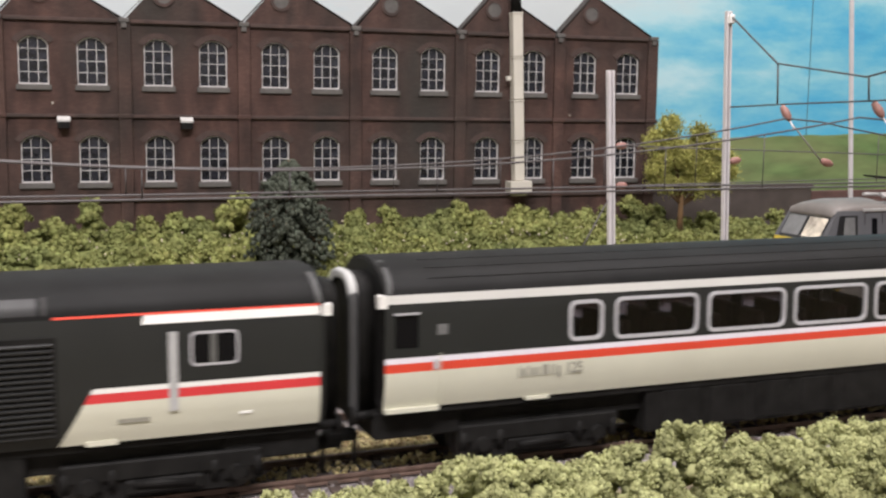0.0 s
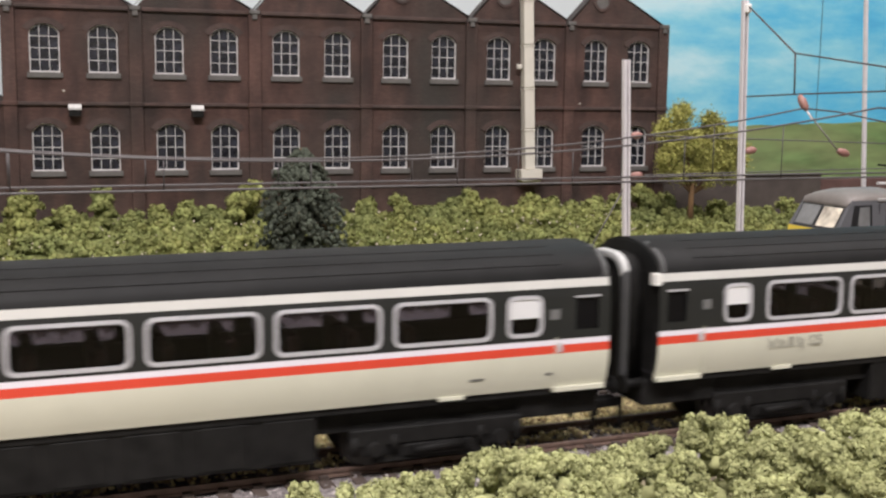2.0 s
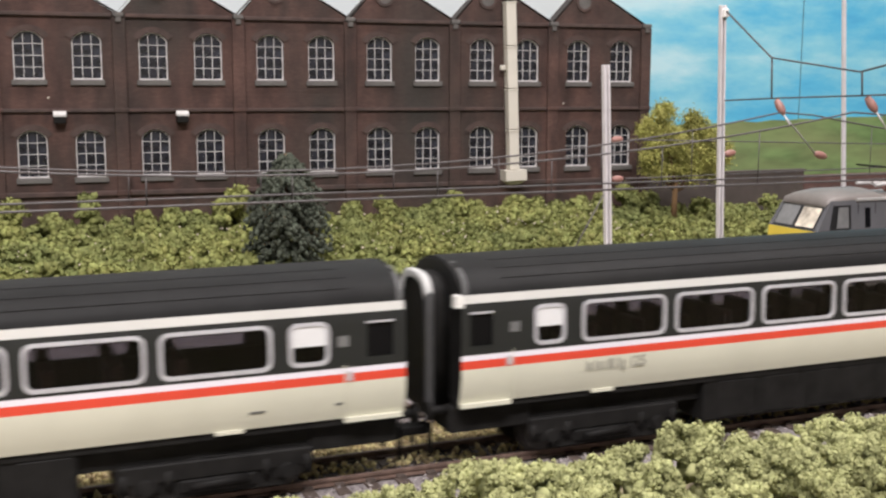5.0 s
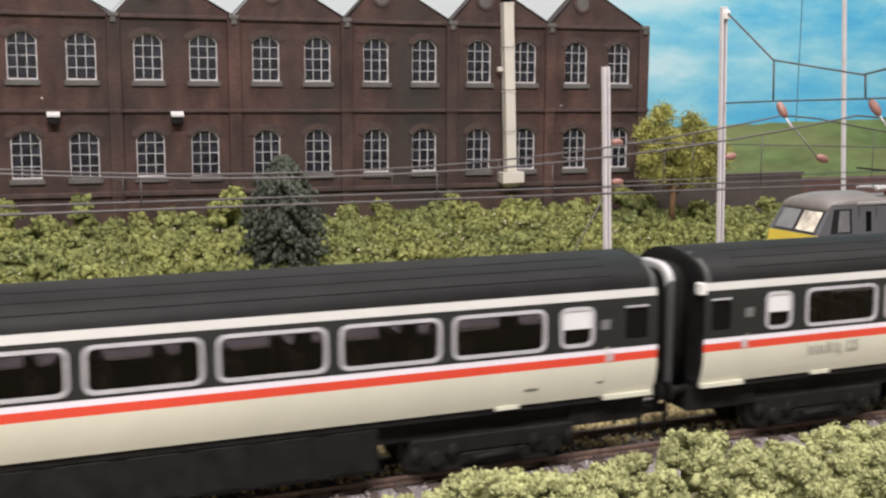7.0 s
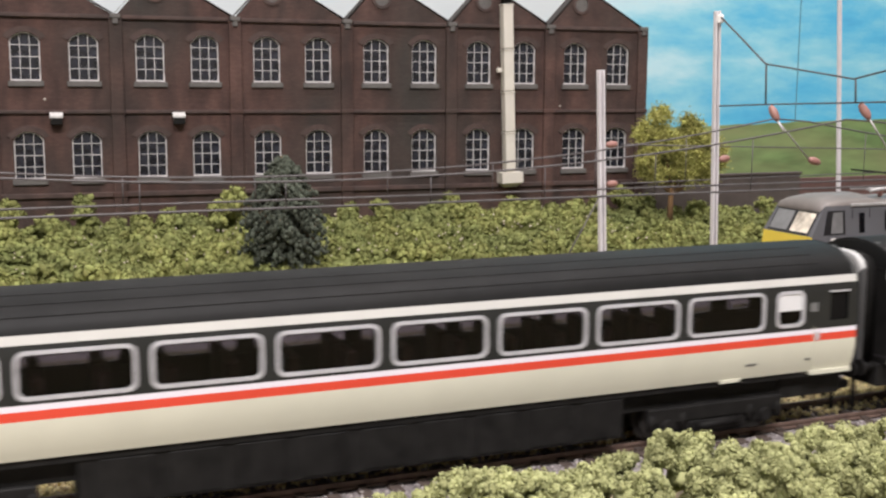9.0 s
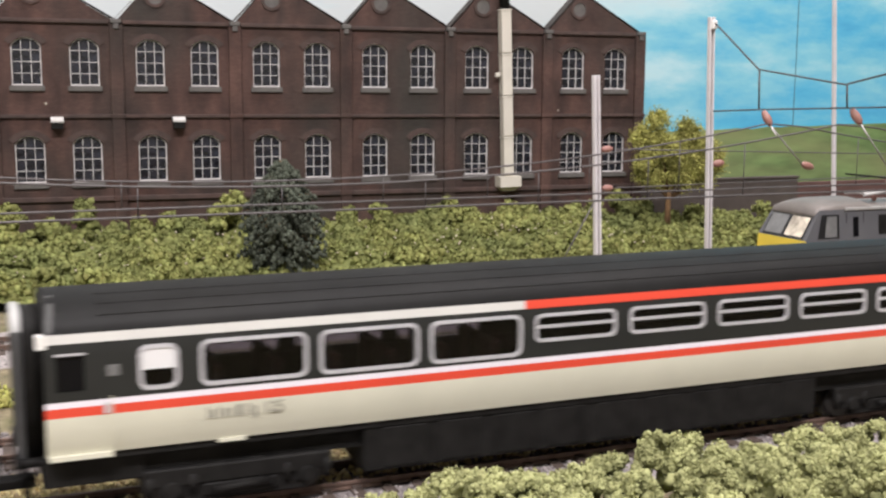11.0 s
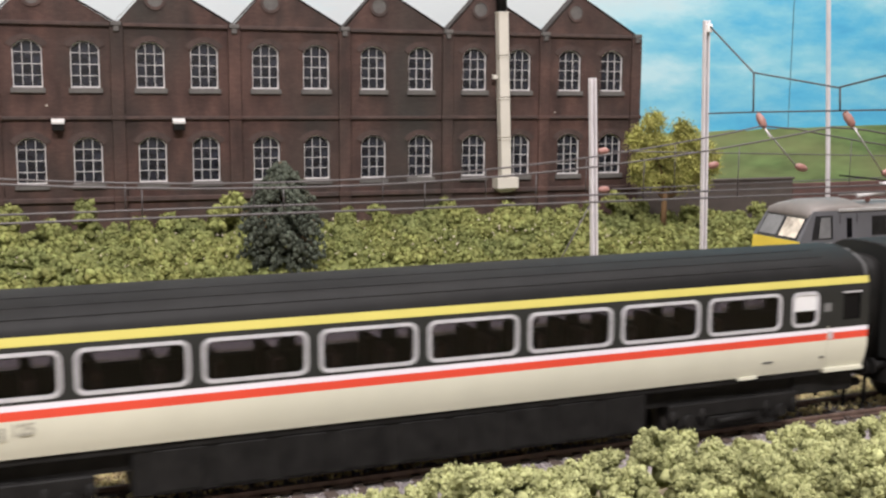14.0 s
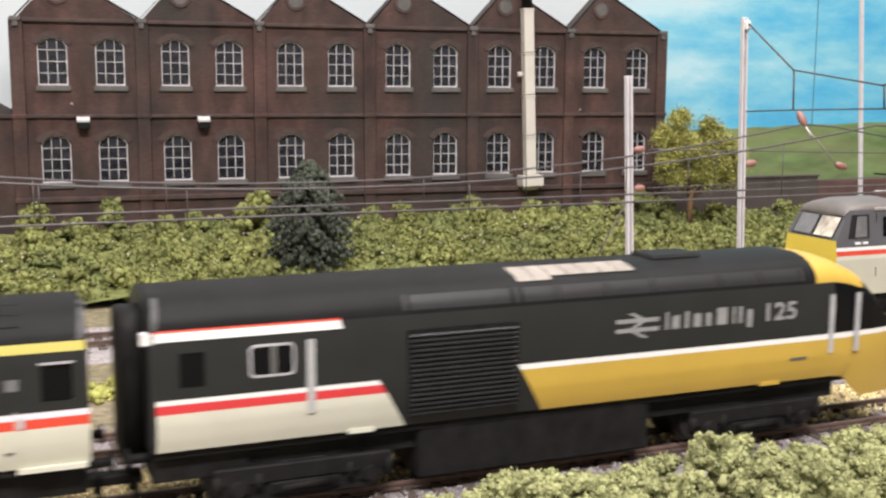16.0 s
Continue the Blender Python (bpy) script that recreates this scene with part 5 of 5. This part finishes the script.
def power_car(name, label):
    """Wedge-nosed diesel power car; its flat rear end stands at u = 0, the nose at u = 233."""
    root = thing(name, at(0, 0, 0), label, "power car", "train power cars")
    rows_lo = (13.0, 16.0, 20.0, 25.0, 26.5)
    # stations along the car: u, top, half-width factor
    st = [(0, 49.8, 1.0), (2, 50.2, 1.0), (186, 50.2, 1.0), (193, 50.3, 0.995), (200, 49.2, 0.985), (206, 47.2, 0.97), (211, 44.9, 0.95), (215, 40.6, 0.93), (219, 35.6, 0.90),
          (223, 30.6, 0.86), (227, 27.6, 0.80), (231, 26.2, 0.70), (233.5, 23.5, 0.55)]
    bm = bmesh.new()
    grid, info = [], []
    narc = 8
    for u, top, f in st:
        row = []
        zs0 = min(42.0, 26.5 + (top - 26.5) * 0.70) if top > 27 else None
        lo = [z if top > 27 else 8 + (z - 13) * (top - 10) / 14.5 for z in rows_lo]
        if u > 205:
            lo[0] = 13.0 - min(8.0, (u - 205) * 0.9) if u < 214 else 5.0
        zs = zs0 if zs0 else lo[-1] + 0.3
        side = [(half_width(min(z, 41)) * f, z) for z in lo] + [(half_width(min(41, 26.5 + (zs - 26.5) * t)) * f, lo[-1] + (zs - lo[-1]) * t) for t in (0.33, 0.66, 1.0)]
        wtop = side[-1][0]
        arc = [(wtop * math.cos(a) ** 0.72, zs + (top - zs) * math.sin(a)) for a in [math.pi / 2 * k / narc for k in range(1, narc)]] + [(0.0, top)]
        half = side + arc
        full = [(-w, z) for w, z in half] + [(w, z) for w, z in half[-2::-1]]
        grid.append([bm.verts.new((u, y, z)) for y, z in full])
    nlo, n = len(rows_lo), len(full)
    for i in range(len(st) - 1):
        for j in range(n - 1):
            f = bm.faces.new((grid[i][j], grid[i + 1][j], grid[i + 1][j + 1], grid[i][j + 1]))
            f.smooth = True
            k = min(j, n - 2 - j)      # 0 at the bottom edge
            u = (st[i][0] + st[i + 1][0]) / 2
            if k < 3:
                mi = 1 if u > 192 else 0
            elif k == 3:
                mi = 3 if u > 96 else 0
            elif k < 7:
                mi = 0 if u < 200 else (4 if u < 226 else 1)
            else:
                mi = 2
                if u > 194:
                    mi = 1 if u < 211 else (4 if u < 226 else 1)
                if k < 8 and u < 187:
                    mi = 2
            f.material_index = mi
    bm.faces.new(grid[0])
    bm.faces.new(grid[-1][::-1]).material_index = 1
    bmesh.ops.recalc_face_normals(bm, faces=bm.faces[:])
    part("body", bm, [M["coach_grey"], M["yellow"], M["roof"], M["white"], M["blackglass"]], root)
    for s in (-1, 1):
        d = 0.0 if s < 0 else -2.5
        bm = bmesh.new()
        patch(bm, 13.0, 22.72, 1.4, 63.8 + d, 1.4, 58.2 + d, s)
        part("cream_panel", bm, M["cream"], root)
        bm = bmesh.new()
        patch(bm, 22.6, 24.8, 1.4, 58.2 + d, 1.4, 57.0 + d, s, 0.17)
        part("red_stripe", bm, M["crimson"], root)
        bm = bmesh.new()
        patch(bm, 24.8, 26.0, 1.4, 57.0 + d, 1.4, 56.2 + d, s)
        part("white_stripe", bm, M["white"], root)
        bm = bmesh.new()
        patch(bm, 39.9, 42.0, 1.4, 47.0 + d * 1.6, 1.4, 46.4 + d * 1.6, s, 0.25)
        part("cant_rail_band", bm, M["white"], root)
        bm = bmesh.new()
        end = 46.4 if s < 0 else 61.8
        patch(bm, 42.0, 42.5, 1.4, end, 1.4, end, s, 0.3)
        part("cant_rail_line", bm, M["red"], root)
        bm = bmesh.new()
        patch(bm, 13.0, 25.0, 102.8, 206, 95.8, 206, s, 0.12)
        part("yellow_panel", bm, M["yellow"], root)
        bm = bmesh.new()
        patch(bm, 25.0, 26.5, 95.8, 206, 94.8, 206, s, 0.16)
        part("white_stripe", bm, M["white"], root)
        # louvred radiator grille
        g = thing_part("radiator_grille", root)
        bm = bmesh.new()
        slab(bm, 63.8 + d, 95.2 + d, 15.6, 38.2, s, 0.10, 0.3)
        part("backing", bm, M["black"], g)
        for k in range(17):
            z = 16.6 + k * 1.28
            bm = bmesh.new()
            y0 = s * (half_width(z) + 0.1)
            v = [bm.verts.new(p) for p in ((64.5 + d, y0, z), (94.6 + d, y0, z), (94.6 + d, y0 + s * 0.75, z - 0.45), (64.5 + d, y0 + s * 0.75, z - 0.45), (64.5 + d, y0 + s * 0.75, z - 0.75), (94.6 + d, y0 + s * 0.75, z - 0.75))]
            bm.faces.new(v[:4]), bm.faces.new((v[3], v[2], v[5], v[4]))
            part("slat", bm, M["louvre"], g)
        # guard's windows and handrails
        win = thing_part("window", root)
        bm = bmesh.new()
        ring(bm, 23.5 + d, 34.7 + d, 29.6, 37.6, 0.55, s, 1.4, 0.3)
        part("frame", bm, M["frame_silver"], win)
        bm = bmesh.new()
        quad(bm, 23.9 + d, 34.3 + d, 30.0, 37.2, s, 0.14)
        part("pane", bm, M["blackglass"], win)
        bm = bmesh.new()
        slab(bm, 28.6 + d, 30.2 + d, 30.2, 37.0, s, 0.3, 0.3)
        part("bar", bm, M["lettering"], win)
        if s < 0:
            bm = bmesh.new()
            quad(bm, 7.0, 12.9, 28.8, 37.0, s, 0.14)
            part("door_window", bm, M["blackglass"], root)
        else:
            for u0, u1, z0, z1, mm in ((41.5, 48.5, 17.6, 18.6, "faint_lettering"), (18.0, 21.0, 17.3, 17.9, "white")):
                bm = bmesh.new()
                slab(bm, u0, u1, z0, z1, s, 0.35, 0.3)
                part("number_bar", bm, M[mm], root, "small plain bar low on the cream panel")
        for u, z0, z1, wd in ((38.6 + d, 19.6, 37.9, 2.0), (198.6, 20.8, 38.4, 1.6), (208.6, 20.6, 38.4, 1.6)):
            bm = bmesh.new()
            slab(bm, u - wd / 2, u + wd / 2, z0, z1, s, 0.5 if u < 205 else 0.2, 0.5)
            part("handrail_recess", bm, M["rail_grey"], root, "pale grey handrail strip")
        for u in (52, 178):
            bm = bmesh.new()
            slab(bm, u - 3.5, u + 3.5, 12.5, 13.7, s, 0.6, 1.2)
            part("footstep", bm, M["cream"] if u < 100 else M["yellow"], root)
        bm = bmesh.new()
        slab(bm, 184, 190, 19.6, 20.4, s, 0.25, 0.3)
        part("hatch", bm, M["lettering"], root)
        # double arrow emblem as plain bars
        em = thing_part("emblem", root)
        for (a, b) in (((124.5, 35.6), (138.2, 35.6)), ((124.5, 33.0), (138.2, 33.0)), ((129.0, 37.8), (134.0, 35.4)), ((134.0, 35.8), (128.5, 32.8)), ((128.8, 33.2), (134.0, 30.6))):
            bm = bmesh.new()
            ax, az = a
            bx, bz = b
            y = s * (half_width((az + bz) / 2) + 0.14)
            if az == bz:
                q = ((ax, az - 0.6), (bx, az - 0.6), (bx, az + 0.6), (ax, az + 0.6))
            else:
                q = ((ax - 1.0, az), (ax + 1.0, az), (bx + 1.0, bz), (bx - 1.0, bz))
            v = [bm.verts.new((p, y, r)) for p, r in q]
            bm.faces.new(v)
            part("bar", bm, M["silver_lettering"], em)
        # roof-side equipment panels
        for u0, u1 in ((65, 93), (97, 106), (108, 121), (123, 136), (138, 158), (160, 172), (174, 187)):
            bm = bmesh.new()
            patch(bm, 42.8, 46.4, u0, u1, u0, u1, s, 0.18, hood_width)
            part("roof_panel", bm, M["louvre"], root)
        for u in (63.5, 95, 107, 122, 137, 159, 173, 188):
            bm = bmesh.new()
            patch(bm, 42.8, 46.6, u - 0.45, u + 0.45, u - 0.45, u + 0.45, s, 0.3, hood_width)
            part("roof_seam", bm, M["seam"], root)
    title(7.2, M["silver_lettering"], root, 139.6, 32.4, -18.25, 1.18)
    # roof: pale grilles and a raised exhaust hatch
    for s in (-1, 1):
        bm = bmesh.new()
        patch(bm, 42.4, 49.0, 0.6, 2.2, 1.6, 3.2, s, 0.3, hood_width)
        part("roof_end_rib", bm, M["seam_pale"], root, "grey rib across the roof end")
    for k in range(7):
        bm = bmesh.new()
        u = 96.5 + k * 5.3
        patch(bm, 47.7 if k < 2 else 48.5, 50.1, u, u + 5.0, u, u + 5.0, -1, 0.35, hood_width)
        part("roof_grille", bm, M["roof_pale"], root, "pale dusty roof grille")
    bm = bmesh.new()
    box(bm, 143, 160, -6, 6, 49.0, 51.2, 0.8)
    part("exhaust_hatch", bm, M["roof"], root)
    for s in (-1, 1):
        bm = bmesh.new()
        slab(bm, -1.6, 0.8, 39.4, 42.2, s, 0.25, 2.4)
        part("corner_lamp", bm, M["white"], root)
    bm = bmesh.new()
    box(bm, 1.0, 210, -15.2, 15.2, 11.0, 13.2)
    box(bm, 3.0, 205, -12.4, 12.4, 5.6, 11.2)
    box(bm, 68, 138, -15.0, 15.0, -2.6, 12.0, 0.8)
    part("fuel_tank_skirt", bm, M["black"], root)
    gangway(root, -5.5, 1)
    coupling(root, 0, -1)
    bogie(root, 38, 46, 34, 6.6)
    bogie(root, 176, 46, 34, 6.6)
    return root


M["seam"] = mat("dusty_seam", (0.026, 0.025, 0.024), 0.7, var=0.2, bump=0)
M["rail_grey"] = mat("pale_grey_paint", (0.42, 0.42, 0.42), 0.5, var=0.05, bump=0)
M["roof_pale"] = mat("dusty_pale_roof", (0.30, 0.27, 0.23), 0.7, var=0.15, scale=150, bump=0.2)

std_label = "dark grey and cream express coach with a red stripe"
whole = ((END + 0.7, COACH - 0.4, "rail_white"),)
TRAIN = [
    (passenger_coach("coach", "grey and cream brake coach with a windowless luggage end", whole, "-SSSSSSS", guard=True), 0),
    (passenger_coach("coach", std_label, whole, "SSSSSSSS"), 1),
]
TRAIN.append((copy_thing(TRAIN[1][0], at(0, 0, 0)), 2))
TRAIN.append((copy_thing(TRAIN[1][0], at(0, 0, 0)), 3))
TRAIN.append((passenger_coach("buffet_coach", "buffet coach with slim barred windows under a red roof-edge band", ((END + 0.7, 123.5, "rail_white"), (123.5, COACH - 0.4, "red")), "SSSBBBBB"), 4))
TRAIN.append((passenger_coach("first_class_coach", "grey and cream first class coach with a yellow band", ((END + 0.7, COACH - 0.4, "yellow_band"),), "SSSSSSSS"), 5))
REAR = power_car("power_car", "rear diesel power car with a yellow nose and louvred grille")
FRONT = copy_thing(REAR, at(0, 0, 0))
for piece in FRONT.children:      # the leading car rides a little lower on its bogies
    if not piece.name.startswith("bogie"):
        piece.location.z -= 1.4 * MM
FRONT["label"] = "leading diesel power car, dark grey with cream and red panel"

# ---- the parked electric locomotive ----


def electric_loco():
    root = thing("electric_locomotive", at(280, 134, 0), "parked electric locomotive with a yellow cab front and dusty grey roof", "locomotive")
    L = 246
    secs = [(0.0, 16.0, 15.5, 5.0, 30.5), (0.6, 16.6, 15.8, 5.0, 31.0), (7.5, 17.2, 14.6, 6.0, 44.0), (9.0, 17.4, 13.6, 6.0, 46.0), (16, 17.6, 13.0, 6.0, 46.2), (L, 17.6, 13.0, 6.0, 46.2)]
    # body: side with stripes
    bm = bmesh.new()
    zrows = (5.5, 22.2, 24.0, 26.2, 27.8, 44.5)
    mats = (0, 0, 1, 2, 3)
    front = lambda z: 0.0 if z <= 31 else (z - 31) * 0.58
    zz = [5.5, 22.2, 24.0, 26.2, 27.8, 31.0, 38.0, 44.5]
    wide = lambda z: np.interp(z, [5.5, 12, 22.2, 44.5], [16.5, 17.4, 17.6, 15.4])
    for s in (-1, 1):
        for j in range(len(zz) - 1):
            for u0, u1 in ((None, 20), (20, L)):
                a0 = front(zz[j]) if u0 is None else u0
                a1 = front(zz[j + 1]) if u0 is None else u0
                v = [bm.verts.new((a, s * wide(b), b)) for a, b in ((a0, zz[j]), (u1, zz[j]), (u1, zz[j + 1]), (a1, zz[j + 1]))]
                f = bm.faces.new(v if s < 0 else v[::-1])
                f.material_index = 0 if j == 0 else (1 if j in (1,) else (2 if j == 2 else (3 if j == 3 else 4)))
    part("body_side", bm, [M["cream"], M["cream"], M["red"], M["white"], M["loco_grey"]], root)
    # front
    bm = bmesh.new()
    for j in range(len(zz) - 1):
        v = [bm.verts.new((front(z), y * wide(z), z)) for z, y in ((zz[j], 1), (zz[j], -1), (zz[j + 1], -1), (zz[j + 1], 1))]
        f = bm.faces.new(v)
        f.material_index = 0 if zz[j] < 31 else 1
    part("cab_front", bm, [M["bright_yellow"], M["loco_grey"]], root, "bright yellow cab front")
    # black back end
    bm = bmesh.new()
    box(bm, L - 0.5, L, -17, 17, 5.5, 44.5)
    part("end_wall", bm, M["loco_grey"], root)
    # roof
    bm = bmesh.new()
    stn = [(5.6, 41.6, 0.93, 42.6), (7.0, 43.6, 1.0, 45.6), (11, 44.2, 1.0, 47.4), (18, 44.2, 1.0, 48.8), (36, 44.2, 1.0, 48.9), (40, 44.2, 1.0, 46.4), (L, 44.2, 1.0, 46.4)]
    grid = []
    for u, zs, f, top in stn:
        grid.append([bm.verts.new((u, 15.3 * f * math.cos(a), zs + (top - zs) * max(0, math.sin(a)) ** 0.8)) for a in [math.pi * k / 14 for k in range(15)]])
    for a, b in zip(grid[:-1], grid[1:]):
        for j in range(14):
            bm.faces.new((a[j], a[j + 1], b[j + 1], b[j])).smooth = True
    bm.faces.new(grid[0])
    bmesh.ops.recalc_face_normals(bm, faces=bm.faces[:])
    part("roof", bm, M["loco_roof"], root)
    # windscreens in the sloping front; the near pane's brightness is painted into its colour
    for y0, y1, nm in ((1.0, 13.0, "near"), (-13.0, -1.0, "far")):
        ws = thing_part("windscreen", root)
        for grow, off, mm, pn in ((0.9, -0.25, "loco_trim", "surround"), (0, -0.45, "screen" if y0 < 0 else "screen_side", "pane")):
            bm = bmesh.new()
            v = [bm.verts.new((front(z) + off, y, z)) for y, z in ((y1 + grow, 32.4 - grow), (y0 - grow, 32.4 - grow), (y0 - grow, 41.0 + grow), (y1 + grow, 41.0 + grow))]
            bm.faces.new(v)
            part(pn, bm, M[mm], ws)
    for s in (-1, 1):
        win = thing_part("cab_window", root)
        for pts, off, mm, pn in ((((6.6, 31.6), (19, 31.6), (19, 42.4), (9.0, 42.4)), 0.12, "loco_trim", "surround"), (((10.6, 32.2), (17.6, 32.2), (17.6, 41.6), (12.0, 41.6)), 0.22, "screen_side", "pane")):
            bm = bmesh.new()
            v = [bm.verts.new((a, s * (wide(b) + off), b)) for a, b in pts]
            bm.faces.new(v if s < 0 else v[::-1])
            part(pn, bm, M[mm], win)
        door = thing_part("cab_door", root)
        bm = bmesh.new()
        for a, b in ((23, 23.4), (33, 33.4)):
            v = [bm.verts.new((x, s * (wide(z) + 0.15), z)) for x, z in ((a, 14), (b, 14), (b, 43), (a, 43))]
            bm.faces.new(v)
        part("edge", bm, M["black"], door)
        bm = bmesh.new()
        v = [bm.verts.new((x, s * (wide(z) + 0.15), z)) for x, z in ((27, 32), (30.2, 32), (30.2, 41), (27, 41))]
        bm.faces.new(v)
        part("pane", bm, M["blackglass"], door)
        bm = bmesh.new()
        v = [bm.verts.new((x, s * (wide(z) + 0.15), z)) for x, z in ((42, 32.5), (51, 32.5), (51, 41.5), (42, 41.5))]
        bm.faces.new(v)
        part("side_grille", bm, M["black"], root)
        for u0 in (10.6, 15.0):
            bm = bmesh.new()
            v = [bm.verts.new((x, s * (wide(z) + 0.15), z)) for x, z in ((u0, 29.0), (u0 + 3.2, 29.0), (u0 + 3.2, 30.1), (u0, 30.1))]
            bm.faces.new(v if s < 0 else v[::-1])
            part("number_bar", bm, M["white"], root)
        bm = bmesh.new()
        y0, y1 = sorted((s * 15.4, s * 16.2))
        box(bm, 22, L, y0, y1, 44.0, 45.4, 0.2)
        part("gutter", bm, M["arm_grey"], root)
    # roof gear: insulators, conduit and lowered pantograph
    for u, y in ((50, -4), (66, -4), (84, -5), (84, 5), (120, 0)):
        bm = bmesh.new()
        bead(bm, (u, y, 46.6), (u, y, 50.4), 1.7)
        part("insulator", bm, M["insulator"], root)
    bm = bmesh.new()
    rod(bm, (43, -3, 50.6), (90, -4, 49.6), 0.9, 0.9, 10)
    rod(bm, (40, -8, 50.0), (64, -4, 51.2), 0.8, 0.8, 8)
    rod(bm, (38, 2, 50.4), (60, 6, 49.4), 0.8, 0.8, 8)
    part("conduit", bm, M["arm_grey"], root)
    pan = thing_part("pantograph", root)
    bm = bmesh.new()
    tube(bm, [(96, -6, 50), (60, -3, 55), (64, 3, 55), (96, 6, 50)], 0.5)
    tube(bm, [(62, 0, 55), (92, 0, 59.5)], 0.5)
    part("arm", bm, M["galv"], pan)
    bm = bmesh.new()
    tube(bm, [(91, -12, 58.6), (92, -9, 60), (92, 9, 60), (91, 12, 58.6)], 0.6)
    part("head", bm, M["black"], pan)
    bm = bmesh.new()
    tube(bm, [(58, -9, 57.0), (44, -9, 58.6), (44, 9, 58.6), (58, 9, 57.0)], 0.45)
    part("collector_bow", bm, M["black"], pan)
    bm = bmesh.new()
    box(bm, 6, L - 6, -14, 14, 4.0, 8.0)
    box(bm, -0.6, 2, -15, 15, 4.5, 9.5, 0.4)
    part("underframe", bm, M["black"], root)
    for s in (-1, 1):
        bm = bmesh.new()
        rod(bm, (-4, s * 11.5, 8.2), (0.5, s * 11.5, 8.2), 1.3, 1.3, 10)
        rod(bm, (-4.8, s * 11.5, 8.2), (-3.9, s * 11.5, 8.2), 2.8, 2.8, 16)
        part("buffer", bm, M["black"], root)
    bogie(root, 45, 58, 43, 7.0)
    bogie(root, L - 45, 58, 43, 7.0)


M["loco_trim"] = mat("black_trim", (0.012, 0.012, 0.013), 0.4, var=0.1, bump=0)
# pale colour holds the brightness of the near windscreen pane
M["screen"] = mat("pale_windscreen", (0.55, 0.49, 0.40), 0.15, var=0.8, scale=110, bump=0)
M["screen_side"] = mat("grey_cab_glass", (0.16, 0.16, 0.16), 0.15, var=0.3, scale=90, bump=0)
electric_loco()


# ---- things that move ----
SPEED, START = 123.57, 32.95
LAG = ((0, -5.6), (0.5, 0.2), (1.0, -4.5), (1.5, 0.2), (2.0, -4.0), (2.5, 0.8), (3.0, -3.1), (3.5, 0.3), (4.0, -2.6), (6.5, 1.9), (7.0, 0.0), (7.5, 0.9), (8.0, -1.0), (8.5, 1.2),
       (9.0, 4.0), (11.5, 1.2), (12.0, -2.2), (12.5, 0.2), (13.0, -2.4), (13.5, 0.0), (14.0, -1.2), (14.5, -0.2), (15.0, -2.2), (15.5, 1.5), (16.0, 0.0))


def travelled(t):
    for (t0, a), (t1, b) in zip(LAG[:-1], LAG[1:]):
        if t <= t1:
            return START - SPEED * t + a + (b - a) * (t - t0) / (t1 - t0)
    return START - SPEED * t


def motions():
    times = [t for t, _ in LAG]
    for ob, k in TRAIN:
        walk(ob, [(t, at(travelled(t) + k * (COACH + GAP), 0, 0)) for t in times])
    walk(REAR, [(t, at(travelled(t) + 6 * (COACH + GAP), 0, 0)) for t in times])
    walk(FRONT, [(t, at(travelled(t) - 13.2, 0, 0, 180)) for t in times])


motions()
